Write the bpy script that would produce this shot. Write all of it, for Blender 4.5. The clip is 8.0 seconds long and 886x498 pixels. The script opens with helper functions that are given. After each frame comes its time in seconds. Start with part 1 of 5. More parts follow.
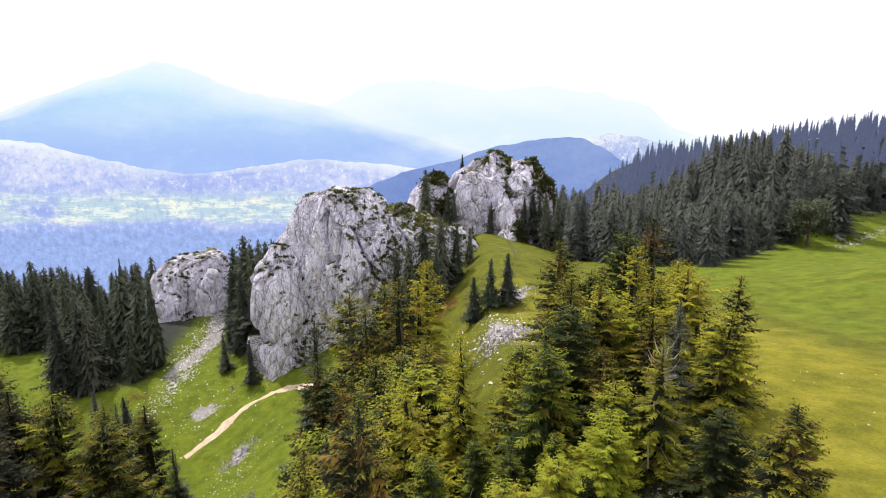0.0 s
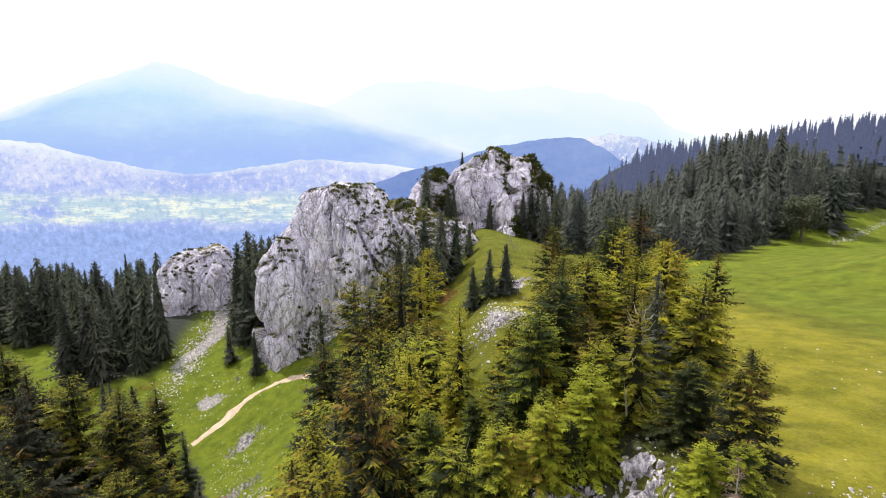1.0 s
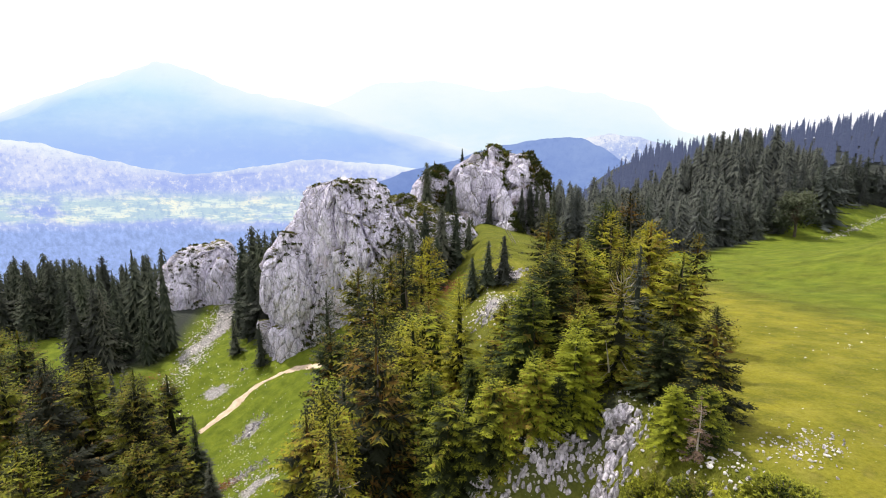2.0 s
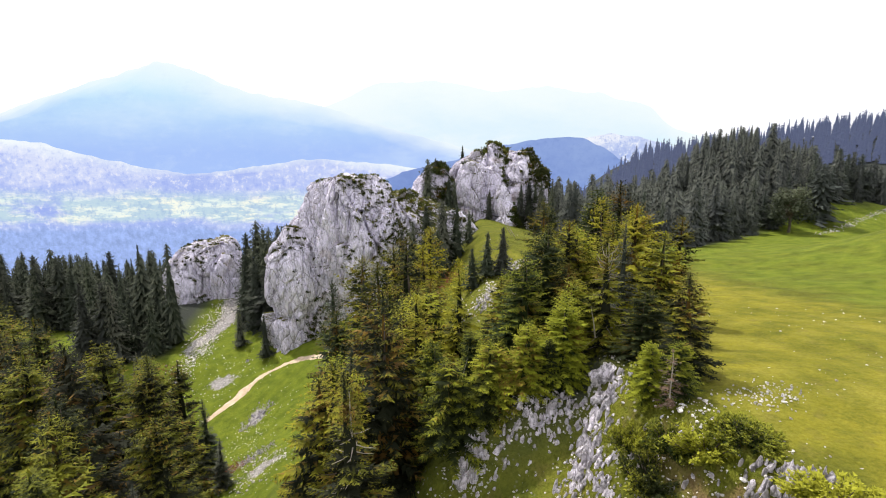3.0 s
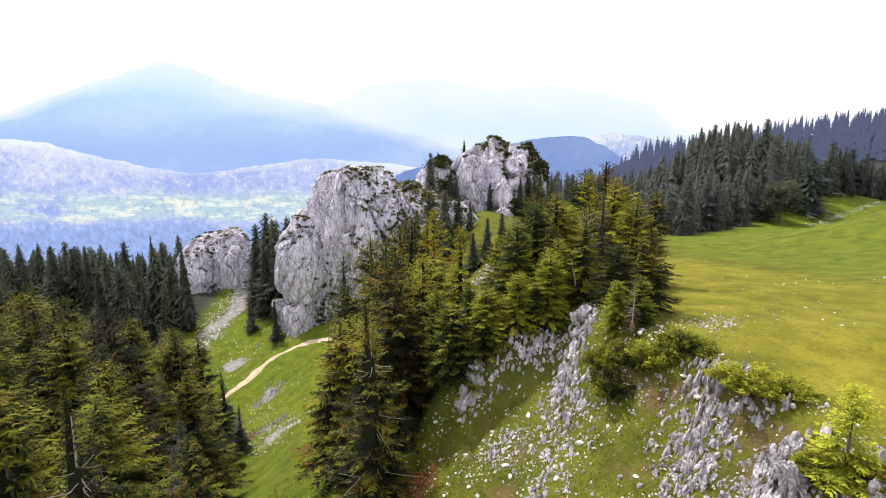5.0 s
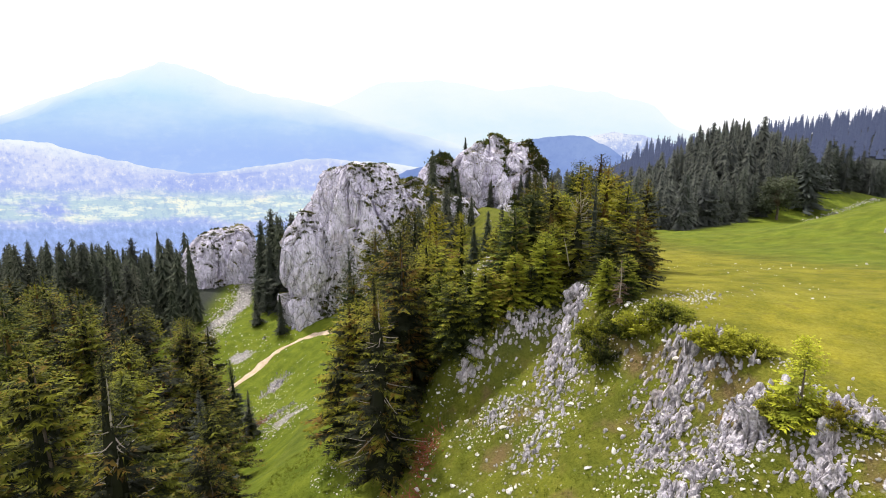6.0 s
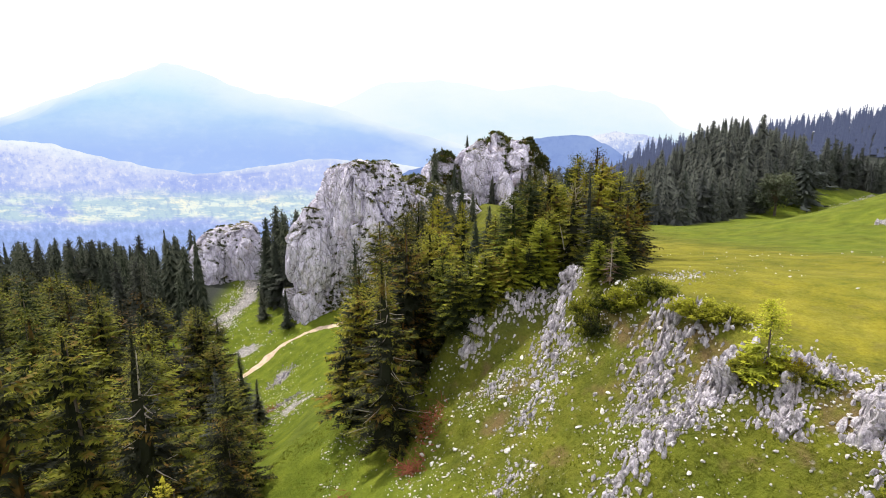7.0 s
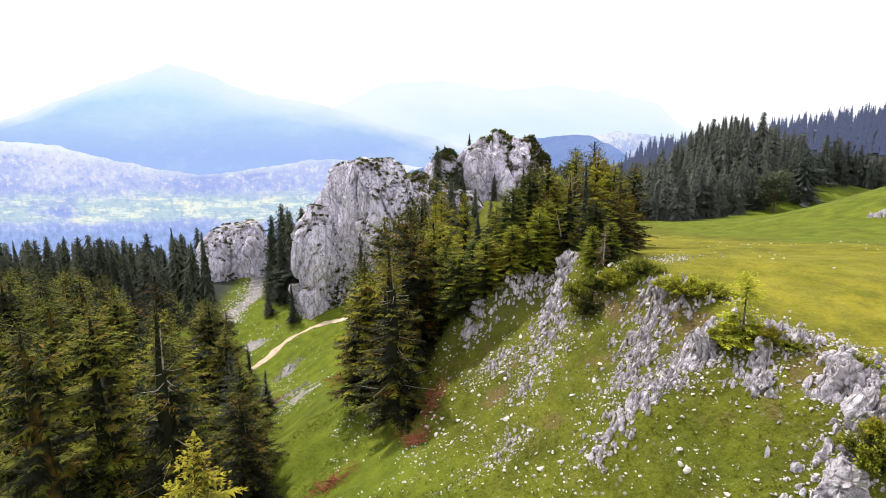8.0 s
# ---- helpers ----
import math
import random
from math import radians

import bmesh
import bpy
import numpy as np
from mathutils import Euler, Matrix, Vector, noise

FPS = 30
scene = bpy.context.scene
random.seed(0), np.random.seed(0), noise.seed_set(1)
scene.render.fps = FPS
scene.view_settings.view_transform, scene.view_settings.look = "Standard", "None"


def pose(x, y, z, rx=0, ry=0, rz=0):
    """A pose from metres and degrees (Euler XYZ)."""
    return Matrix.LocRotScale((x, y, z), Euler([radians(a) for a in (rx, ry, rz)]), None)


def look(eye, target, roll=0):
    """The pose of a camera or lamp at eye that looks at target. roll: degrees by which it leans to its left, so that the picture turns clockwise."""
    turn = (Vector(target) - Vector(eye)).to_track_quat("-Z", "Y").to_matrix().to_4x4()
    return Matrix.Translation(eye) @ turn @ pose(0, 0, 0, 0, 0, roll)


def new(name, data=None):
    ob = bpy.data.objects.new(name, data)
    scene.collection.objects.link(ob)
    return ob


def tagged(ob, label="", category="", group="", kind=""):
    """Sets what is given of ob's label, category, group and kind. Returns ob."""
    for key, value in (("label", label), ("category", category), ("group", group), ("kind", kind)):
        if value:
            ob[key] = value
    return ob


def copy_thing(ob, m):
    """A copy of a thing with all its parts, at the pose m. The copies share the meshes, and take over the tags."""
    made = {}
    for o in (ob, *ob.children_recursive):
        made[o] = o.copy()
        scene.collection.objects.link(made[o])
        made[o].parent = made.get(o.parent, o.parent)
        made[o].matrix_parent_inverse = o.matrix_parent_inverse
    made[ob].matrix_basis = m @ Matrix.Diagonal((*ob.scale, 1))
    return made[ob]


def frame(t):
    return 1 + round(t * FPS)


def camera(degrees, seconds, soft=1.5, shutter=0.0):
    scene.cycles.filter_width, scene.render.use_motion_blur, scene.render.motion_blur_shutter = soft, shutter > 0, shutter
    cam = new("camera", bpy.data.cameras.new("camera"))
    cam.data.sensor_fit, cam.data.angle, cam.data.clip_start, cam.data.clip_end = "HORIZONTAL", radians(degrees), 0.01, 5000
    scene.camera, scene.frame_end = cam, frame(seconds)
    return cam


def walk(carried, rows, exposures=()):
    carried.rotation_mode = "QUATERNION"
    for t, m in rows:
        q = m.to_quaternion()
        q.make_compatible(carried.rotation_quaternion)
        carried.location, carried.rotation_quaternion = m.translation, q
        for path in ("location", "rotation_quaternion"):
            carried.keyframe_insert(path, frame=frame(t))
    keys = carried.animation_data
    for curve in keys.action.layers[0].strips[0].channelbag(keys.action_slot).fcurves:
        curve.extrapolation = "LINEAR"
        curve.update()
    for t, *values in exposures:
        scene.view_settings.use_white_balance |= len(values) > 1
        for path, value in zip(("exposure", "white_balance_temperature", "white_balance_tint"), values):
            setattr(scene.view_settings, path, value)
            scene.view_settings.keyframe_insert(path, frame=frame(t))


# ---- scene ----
cam = camera(78.0, 8.0, soft=1.0)
EYE, TILT = 60.0, -12.0
ROWS = [
    (0.0, -0.060, -0.075, 0.017, -0.015, 0.003, 0.031),
    (0.5, -0.063, -1.446, -0.692, -0.008, 0.032, 0.026),
    (1.0, -0.071, -2.840, -1.397, 0.001, 0.052, 0.017),
    (2.5, -0.114, -7.103, -3.480, 0.055, 0.068, -0.013),
    (3.0, -0.132, -8.533, -4.160, 0.085, 0.064, -0.021),
    (3.5, -0.152, -9.957, -4.831, 0.123, 0.056, -0.026),
    (4.0, -0.172, -11.372, -5.491, 0.169, 0.047, -0.027),
    (4.5, -0.191, -12.770, -6.140, 0.225, 0.037, -0.022),
    (6.0, -0.240, -16.813, -8.006, 0.463, 0.021, 0.034),
    (6.5, -0.251, -18.092, -8.597, 0.568, 0.023, 0.070),
    (7.0, -0.258, -19.327, -9.171, 0.688, 0.032, 0.118),
    (7.5, -0.261, -20.513, -9.727, 0.824, 0.049, 0.177),
    (8.0, -0.259, -21.645, -10.263, 0.977, 0.074, 0.250),
]
walk(cam, [(t, pose(0, 0, EYE, TILT) @ pose(x, y, z, 90 + pitch, roll, yaw)) for t, x, y, z, yaw, pitch, roll in ROWS])

# ---- world, sun ----
SUN_AZ, SUN_EL = -44.0, 58.0  # degrees from +y towards +x, and above the horizon
world = bpy.data.worlds.new("hazy_sky")
scene.world = world
world.use_nodes = True
wt = world.node_tree
wt.nodes.clear()
w_out = wt.nodes.new("ShaderNodeOutputWorld")
w_bg = wt.nodes.new("ShaderNodeBackground")
w_sky = wt.nodes.new("ShaderNodeTexSky")
w_sky.sky_type, w_sky.sun_disc = "NISHITA", False
w_sky.sun_elevation, w_sky.sun_rotation = radians(SUN_EL), radians(SUN_AZ)
w_sky.dust_density, w_sky.air_density = 3.0, 1.2
w_scale = wt.nodes.new("ShaderNodeVectorMath")
w_scale.operation = "SCALE"
w_scale.inputs["Scale"].default_value = 0.09
w_mix = wt.nodes.new("ShaderNodeMix")
w_mix.data_type = "RGBA"
w_noise = wt.nodes.new("ShaderNodeTexNoise")
w_noise.inputs["Scale"].default_value = 2.2
w_noise.inputs["Detail"].default_value = 5.0
w_ramp = wt.nodes.new("ShaderNodeMapRange")
w_ramp.inputs["From Min"].default_value, w_ramp.inputs["From Max"].default_value = 0.25, 0.6
w_ramp.inputs["To Min"].default_value, w_ramp.inputs["To Max"].default_value = 0.82, 1.0
w_mix.inputs[7].default_value = (1.3, 1.3, 1.36, 1)  # thin bright cloud
wt.links.new(w_sky.outputs[0], w_scale.inputs[0])
wt.links.new(w_noise.outputs["Fac"], w_ramp.inputs["Value"])
wt.links.new(w_ramp.outputs[0], w_mix.inputs[0])
wt.links.new(w_scale.outputs[0], w_mix.inputs[6])
wt.links.new(w_mix.outputs[2], w_bg.inputs["Color"])
wt.links.new(w_bg.outputs[0], w_out.inputs["Surface"])
w_bg.inputs["Strength"].default_value = 1.0

sun = new("sun", bpy.data.lights.new("sun", "SUN"))
sun.data.energy, sun.data.angle, sun.data.color = 4.2, radians(0.8), (1.0, 0.95, 0.86)
sun.matrix_world = look(
    (300 * math.sin(radians(SUN_AZ)), 300 * math.cos(radians(SUN_AZ)), 60 + 300 * math.tan(radians(SUN_EL))), (0, 0, 60))


# ---- materials ----
class Nodes:
    """A short hand for node trees."""

    def __init__(self, name):
        self.m = bpy.data.materials.new(name)
        self.m.use_nodes = True
        self.t = self.m.node_tree
        self.t.nodes.clear()
        self.out = self.t.nodes.new("ShaderNodeOutputMaterial")

    def add(self, kind, **inputs):
        n = self.t.nodes.new(kind)
        for k, v in inputs.items():
            self.put(n.inputs[k.replace("_", " ")], v)
        return n

    def put(self, socket, v):
        if isinstance(v, bpy.types.NodeSocket):
            self.t.links.new(v, socket)
        else:
            socket.default_value = v

    def noise(self, vec, scale, detail=4.0, rough=0.55):
        return self.add("ShaderNodeTexNoise", Vector=vec, Scale=scale, Detail=detail, Roughness=rough).outputs["Fac"]

    def ramp(self, v, a, b, lo=0.0, hi=1.0):
        n = self.add("ShaderNodeMapRange", Value=v)
        n.clamp = True
        for k, q in zip((1, 2, 3, 4), (a, b, lo, hi)):
            n.inputs[k].default_value = q
        return n.outputs[0]

    def mix(self, f, a, b, blend="MIX"):
        n = self.add("ShaderNodeMix")
        n.data_type, n.blend_type = "RGBA", blend
        for k, v in ((0, f), (6, a), (7, b)):
            self.put(n.inputs[k], (*v, 1) if isinstance(v, tuple) and len(v) == 3 else v)
        return n.outputs[2]

    def math(self, op, a, b=0.0):
        n = self.add("ShaderNodeMath")
        n.operation = op
        self.put(n.inputs[0], a)
        self.put(n.inputs[1], b)
        return n.outputs[0]

    def coords(self, scale=(1, 1, 1), what="Position"):
        if what == "Position":
            v = self.add("ShaderNodeNewGeometry").outputs["Position"]
        else:
            v = self.add("ShaderNodeTexCoord").outputs["Object"]
        return self.add("ShaderNodeMapping", Vector=v, Scale=scale).outputs[0]

    def attr(self, name):
        n = self.add("ShaderNodeAttribute")
        n.attribute_name = name
        return n.outputs["Fac"]

    def bump(self, height, strength, distance):
        return self.add("ShaderNodeBump", Height=height, Strength=strength, Distance=distance).outputs[0]

    def finish(self, colour, rough=0.9, normal=None, specular=0.3, translucent=None, weight=0.3):
        n = self.add("ShaderNodeBsdfPrincipled")
        self.put(n.inputs["Base Color"], (*colour, 1) if isinstance(colour, tuple) else colour)
        self.put(n.inputs["Roughness"], rough)
        n.inputs["Specular IOR Level"].default_value = specular
        if normal:
            self.put(n.inputs["Normal"], normal)
        end = n.outputs[0]
        if translucent is not None:
            tr = self.add("ShaderNodeBsdfTranslucent")
            self.put(tr.inputs["Color"], translucent)
            mx = self.add("ShaderNodeMixShader")
            mx.inputs[0].default_value = weight
            self.t.links.new(end, mx.inputs[1])
            self.t.links.new(tr.outputs[0], mx.inputs[2])
            end = mx.outputs[0]
        self.t.links.new(end, self.out.inputs["Surface"])
        return self.m


def grass_material():
    n = Nodes("meadow_grass")
    p = n.coords()
    big, mid, fine = n.noise(p, 0.055, 3), n.noise(p, 0.42, 5), n.noise(p, 5.0, 4, 0.7)
    dry = n.attr("dry")
    fresh = n.mix(n.ramp(mid, 0.35, 0.65), (0.048, 0.062, 0.005), (0.135, 0.145, 0.011))
    sere = n.mix(n.ramp(mid, 0.34, 0.64), (0.165, 0.155, 0.009), (0.34, 0.295, 0.024))
    sere = n.mix(n.ramp(n.noise(n.coords((0.45, 1.0, 1)), 0.13, 6, 0.7), 0.54, 0.66, 0, 0.5), sere, (0.145, 0.15, 0.01))
    f = n.math("ADD", dry, n.math("MULTIPLY", n.math("SUBTRACT", big, 0.5), 1.3))
    c = n.mix(n.ramp(f, 0.15, 0.85), fresh, sere)
    c = n.mix(n.ramp(n.noise(p, 0.9, 5), 0.56, 0.7, 0, 0.65), c, (0.17, 0.135, 0.035))
    streak = n.noise(n.coords((0.9, 0.8, 1)), 0.3, 6, 0.72)
    c = n.mix(n.math("MULTIPLY", n.ramp(streak, 0.5, 0.7, 0, 0.55), n.ramp(dry, -0.1, 0.4, 0.35, 1)), c, (0.36, 0.32, 0.06))
    c = n.mix(n.ramp(streak, 0.47, 0.32, 0, 0.6), c, (0.065, 0.08, 0.009))
    c = n.mix(n.ramp(fine, 0.3, 0.75), n.mix(0.4, c, (0.045, 0.055, 0.006)), n.mix(0.22, c, (0.38, 0.36, 0.07)))
    lush = n.mix(n.ramp(mid, 0.3, 0.7), (0.085, 0.125, 0.01), (0.185, 0.225, 0.022))
    lush = n.mix(n.ramp(n.noise(p, 0.5, 6, 0.75), 0.5, 0.64, 0, 0.6), lush, (0.065, 0.105, 0.009))
    c = n.mix(n.ramp(n.math("ADD", n.attr("lush"), n.math("MULTIPLY", n.math("SUBTRACT", n.noise(p, 0.16, 5), 0.5), 1.6)), 0.15, 1.0, 0, 0.75), c, lush)
    stone = n.attr("stony")
    v = n.add("ShaderNodeTexVoronoi", Vector=p, Scale=2.6).outputs["Distance"]
    speck = n.math("MULTIPLY", n.ramp(v, 0.30, 0.16), n.ramp(n.math("ADD", n.noise(p, 0.6, 4), stone), 0.95, 1.15))
    c = n.mix(speck, c, n.mix(fine, (0.3, 0.28, 0.26), (0.6, 0.57, 0.54)))
    c = n.mix(n.ramp(n.math("ADD", n.noise(p, 0.35, 5), n.attr("soil")), 0.98, 1.12, 0, 0.9), c, n.mix(fine, (0.1, 0.066, 0.03), (0.21, 0.145, 0.07)))
    grit = n.ramp(n.math("ADD", n.attr("gravel"), n.math("MULTIPLY", n.math("SUBTRACT", n.noise(p, 0.5, 5, 0.7), 0.5), 1.3)), 0.42, 0.6)
    c = n.mix(grit, c, n.mix(n.ramp(n.noise(p, 2.4, 5, 0.75), 0.35, 0.65), (0.16, 0.15, 0.145), (0.5, 0.46, 0.46)))
    c = n.mix(n.attr("litter_shade"), c, n.mix(fine, (0.03, 0.034, 0.03), (0.06, 0.066, 0.055)))  # needles under the woods, and shade painted under the rim spruces
    h = n.math("ADD", fine, n.math("MULTIPLY", n.noise(p, 1.4, 5), 1.5))
    return n.finish(c, 0.95, n.bump(h, 0.8, 0.25), 0.1)


def limestone_material(name, moss=0.5, tone=1.0, vary=0.0):
    """Pale lavender-grey limestone: broad weathered faces, dark upright joints and streaks, moss on ledges."""
    n = Nodes(name)
    p = n.coords()
    warp = n.add("ShaderNodeTexNoise", Vector=p, Scale=0.5).outputs["Color"]
    lean = n.add("ShaderNodeMapping", Vector=p, Rotation=(0, radians(-26), 0), Scale=(1, 1, 0.42)).outputs[0]
    tall = n.mix(0.12, lean, warp)
    a, streak, b, c3 = n.noise(n.coords((1, 1, 0.6)), 0.16, 5, 0.55), n.noise(tall, 0.9, 6, 0.62), n.noise(tall, 3.2, 5, 0.65), n.noise(p, 9.0, 4, 0.7)
    c = n.mix(n.ramp(a, 0.32, 0.66), tuple(tone * v for v in (0.64, 0.6, 0.73)), tuple(tone * v for v in (0.9, 0.845, 1.0)))
    c = n.mix(n.ramp(streak, 0.45, 0.33, 0, 0.42), c, tuple(tone * v for v in (0.36, 0.335, 0.4)))
    c = n.mix(n.ramp(b, 0.46, 0.36, 0, 0.6), c, (0.2, 0.185, 0.2))
    c = n.mix(n.ramp(b, 0.56, 0.7, 0, 0.5), c, tuple(tone * v for v in (0.9, 0.85, 0.92)))
    joints = n.add("ShaderNodeTexVoronoi", Vector=tall, Scale=0.62)
    joints.feature = "DISTANCE_TO_EDGE"
    crack = joints.outputs["Distance"]
    fine = n.add("ShaderNodeTexVoronoi", Vector=tall, Scale=1.9)
    fine.feature = "DISTANCE_TO_EDGE"
    hair = fine.outputs["Distance"]
    c = n.mix(n.math("MULTIPLY", n.ramp(crack, 0.0, 0.045, 0.8, 0), n.ramp(a, 0.68, 0.4)), c, (0.09, 0.085, 0.085))
    c = n.mix(n.math("MULTIPLY", n.ramp(hair, 0.0, 0.06, 0.55, 0), n.ramp(streak, 0.62, 0.45)), c, (0.13, 0.12, 0.125))
    c = n.mix(n.ramp(n.noise(p, 0.16, 5), 0.6, 0.74, 0, 0.55), c, (0.4, 0.27, 0.17))
    c = n.mix(n.ramp(c3, 0.56, 0.7, 0, 0.35), c, (0.25, 0.235, 0.24))
    if vary:  # each rib weathers in its own way
        c = n.mix(0.28, c, (0.66, 0.58, 0.5))
        c = n.mix(n.ramp(n.noise(p, 4.5, 5, 0.72), 0.5, 0.4, 0, 0.62), c, (0.17, 0.16, 0.165))
        c = n.mix(n.ramp(n.noise(n.coords((1, 1, 0.3)), 7.0, 4, 0.7), 0.47, 0.38, 0, 0.6), c, (0.12, 0.112, 0.115))
        c = n.mix(n.math("MULTIPLY", n.add("ShaderNodeObjectInfo").outputs["Random"], vary), c, n.mix(0.72, c, (0.13, 0.125, 0.13)))
    up = n.add("ShaderNodeSeparateXYZ", Vector=n.add("ShaderNodeNewGeometry").outputs["Normal"]).outputs["Z"]
    grown = n.math("ADD", n.math("MULTIPLY", up, 0.75), n.math("MULTIPLY", n.noise(p, 0.5, 5), 0.8))
    c = n.mix(n.ramp(grown, 1.16 - 0.3 * moss, 1.3 - 0.3 * moss), c, n.mix(n.ramp(c3, 0.3, 0.7), (0.05, 0.052, 0.015), (0.16, 0.145, 0.035)))
    h = n.math("ADD", n.math("MULTIPLY", streak, 1.2), n.math("ADD", n.math("ADD", n.ramp(crack, 0, 0.1), n.ramp(hair, 0, 0.1, 0, 0.4)), n.math("ADD", n.math("MULTIPLY", b, 0.6), n.math("MULTIPLY", c3, 0.2))))
    return n.finish(c, 0.92, n.bump(h, 0.75, 0.35), 0.2)


def stone_material():
    n = Nodes("pale_stone")
    p = n.coords()
    rnd = n.add("ShaderNodeObjectInfo").outputs["Random"]
    isl = n.add("ShaderNodeNewGeometry").outputs["Random Per Island"]
    a, b = n.noise(p, 2.2, 5, 0.65), n.noise(p, 11.0, 4, 0.7)
    c = n.mix(n.ramp(n.math("ADD", n.math("MULTIPLY", rnd, 0.5), n.math("MULTIPLY", isl, 0.5)), 0.1, 0.9), (0.38, 0.352, 0.34), (0.86, 0.81, 0.77))
    c = n.mix(n.ramp(a, 0.38, 0.55, 0.6, 0), c, (0.2, 0.19, 0.2))
    c = n.mix(n.ramp(n.noise(p, 0.8, 4), 0.6, 0.75, 0, 0.5), c, (0.4, 0.27, 0.17))
    c = n.mix(n.ramp(b, 0.55, 0.8, 0, 0.5), c, (0.24, 0.23, 0.2))
    return n.finish(c, 0.9, n.bump(n.math("ADD", a, n.math("MULTIPLY", b, 0.4)), 0.8, 0.12), 0.2)


def needle_material(name, old, young, tipped, brown=0.0):
    """Needles: this year's shoots at the tips; old growth inside, with the crown's own shade put into its tone."""
    n = Nodes(name)
    isl = n.add("ShaderNodeNewGeometry").outputs["Random Per Island"]
    rnd = n.add("ShaderNodeObjectInfo").outputs["Random"]
    p = n.coords()
    patch = n.noise(p, 0.45, 3)
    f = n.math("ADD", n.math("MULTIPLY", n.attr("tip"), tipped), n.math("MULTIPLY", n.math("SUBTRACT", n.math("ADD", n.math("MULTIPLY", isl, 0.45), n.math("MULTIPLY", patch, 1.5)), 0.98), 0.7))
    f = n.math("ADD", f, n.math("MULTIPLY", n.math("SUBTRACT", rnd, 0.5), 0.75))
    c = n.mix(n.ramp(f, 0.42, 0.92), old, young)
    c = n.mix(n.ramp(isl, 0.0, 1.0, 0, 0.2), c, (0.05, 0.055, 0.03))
    c = n.mix(n.ramp(n.math("FRACT", n.math("MULTIPLY", rnd, 7.3)), 0.3, 1.0, 0, 0.3), c, n.mix(0.5, c, (0.05, 0.11, 0.015)))
    if brown:
        c = n.mix(n.ramp(n.math("ADD", patch, n.math("MULTIPLY", isl, 0.25)), 0.78 - brown, 0.9 - brown, 0, 0.8), c, (0.2, 0.11, 0.025))
    return n.finish(c, 0.75, None, 0.12, c, 0.16)


def plain_noise_material(name, a, b, scale, rough=0.9, stretch=(1, 1, 1), depth=0.03, contrast=(0.35, 0.65)):
    n = Nodes(name)
    p = n.coords(stretch)
    x, y = n.noise(p, scale, 5, 0.65), n.noise(p, scale * 6, 3)
    c = n.mix(n.ramp(x, *contrast), a, b)
    c = n.mix(n.ramp(y, 0.5, 0.8, 0, 0.4), c, tuple(v * 0.5 for v in a))
    return n.finish(c, rough, n.bump(n.math("ADD", x, y), 0.7, depth), 0.2)


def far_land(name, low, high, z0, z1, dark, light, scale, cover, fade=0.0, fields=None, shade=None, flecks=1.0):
    """Far land as a glowing backdrop, haze painted into its colour: woods in flecks, meadows along the valley, crests
    fading to cloud white.
    """
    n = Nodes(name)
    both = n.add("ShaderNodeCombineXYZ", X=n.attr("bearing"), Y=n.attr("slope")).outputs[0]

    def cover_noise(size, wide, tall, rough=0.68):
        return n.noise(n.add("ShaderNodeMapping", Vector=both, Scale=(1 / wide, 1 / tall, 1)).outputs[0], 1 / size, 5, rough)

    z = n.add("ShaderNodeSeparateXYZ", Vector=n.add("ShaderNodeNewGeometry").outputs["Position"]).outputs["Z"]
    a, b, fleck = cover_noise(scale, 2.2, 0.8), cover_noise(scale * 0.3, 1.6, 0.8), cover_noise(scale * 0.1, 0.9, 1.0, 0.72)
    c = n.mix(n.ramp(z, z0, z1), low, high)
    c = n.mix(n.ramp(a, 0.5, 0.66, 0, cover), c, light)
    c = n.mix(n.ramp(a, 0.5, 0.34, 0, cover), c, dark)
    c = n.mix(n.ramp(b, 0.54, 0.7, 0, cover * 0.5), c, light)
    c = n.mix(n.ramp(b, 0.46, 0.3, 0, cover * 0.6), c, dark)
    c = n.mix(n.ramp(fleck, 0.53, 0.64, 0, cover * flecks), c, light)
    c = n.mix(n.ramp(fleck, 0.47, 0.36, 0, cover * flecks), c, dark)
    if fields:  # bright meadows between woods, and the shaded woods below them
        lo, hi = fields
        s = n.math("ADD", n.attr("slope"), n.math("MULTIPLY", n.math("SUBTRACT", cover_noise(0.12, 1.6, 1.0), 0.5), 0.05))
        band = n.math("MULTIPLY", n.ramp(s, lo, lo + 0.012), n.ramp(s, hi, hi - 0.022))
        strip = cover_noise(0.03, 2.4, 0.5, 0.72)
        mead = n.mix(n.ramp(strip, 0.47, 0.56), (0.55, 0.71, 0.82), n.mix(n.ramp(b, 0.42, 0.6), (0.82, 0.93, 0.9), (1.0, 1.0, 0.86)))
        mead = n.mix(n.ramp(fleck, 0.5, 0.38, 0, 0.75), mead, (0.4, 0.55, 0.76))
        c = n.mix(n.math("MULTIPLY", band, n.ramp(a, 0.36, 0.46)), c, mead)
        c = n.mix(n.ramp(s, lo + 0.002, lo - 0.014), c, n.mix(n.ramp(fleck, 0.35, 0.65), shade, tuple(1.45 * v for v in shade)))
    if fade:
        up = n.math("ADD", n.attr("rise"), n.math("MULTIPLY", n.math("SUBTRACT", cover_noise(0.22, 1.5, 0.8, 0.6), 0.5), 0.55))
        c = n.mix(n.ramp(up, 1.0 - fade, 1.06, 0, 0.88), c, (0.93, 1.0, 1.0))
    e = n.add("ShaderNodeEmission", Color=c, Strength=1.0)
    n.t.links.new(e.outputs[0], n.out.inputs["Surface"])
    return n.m


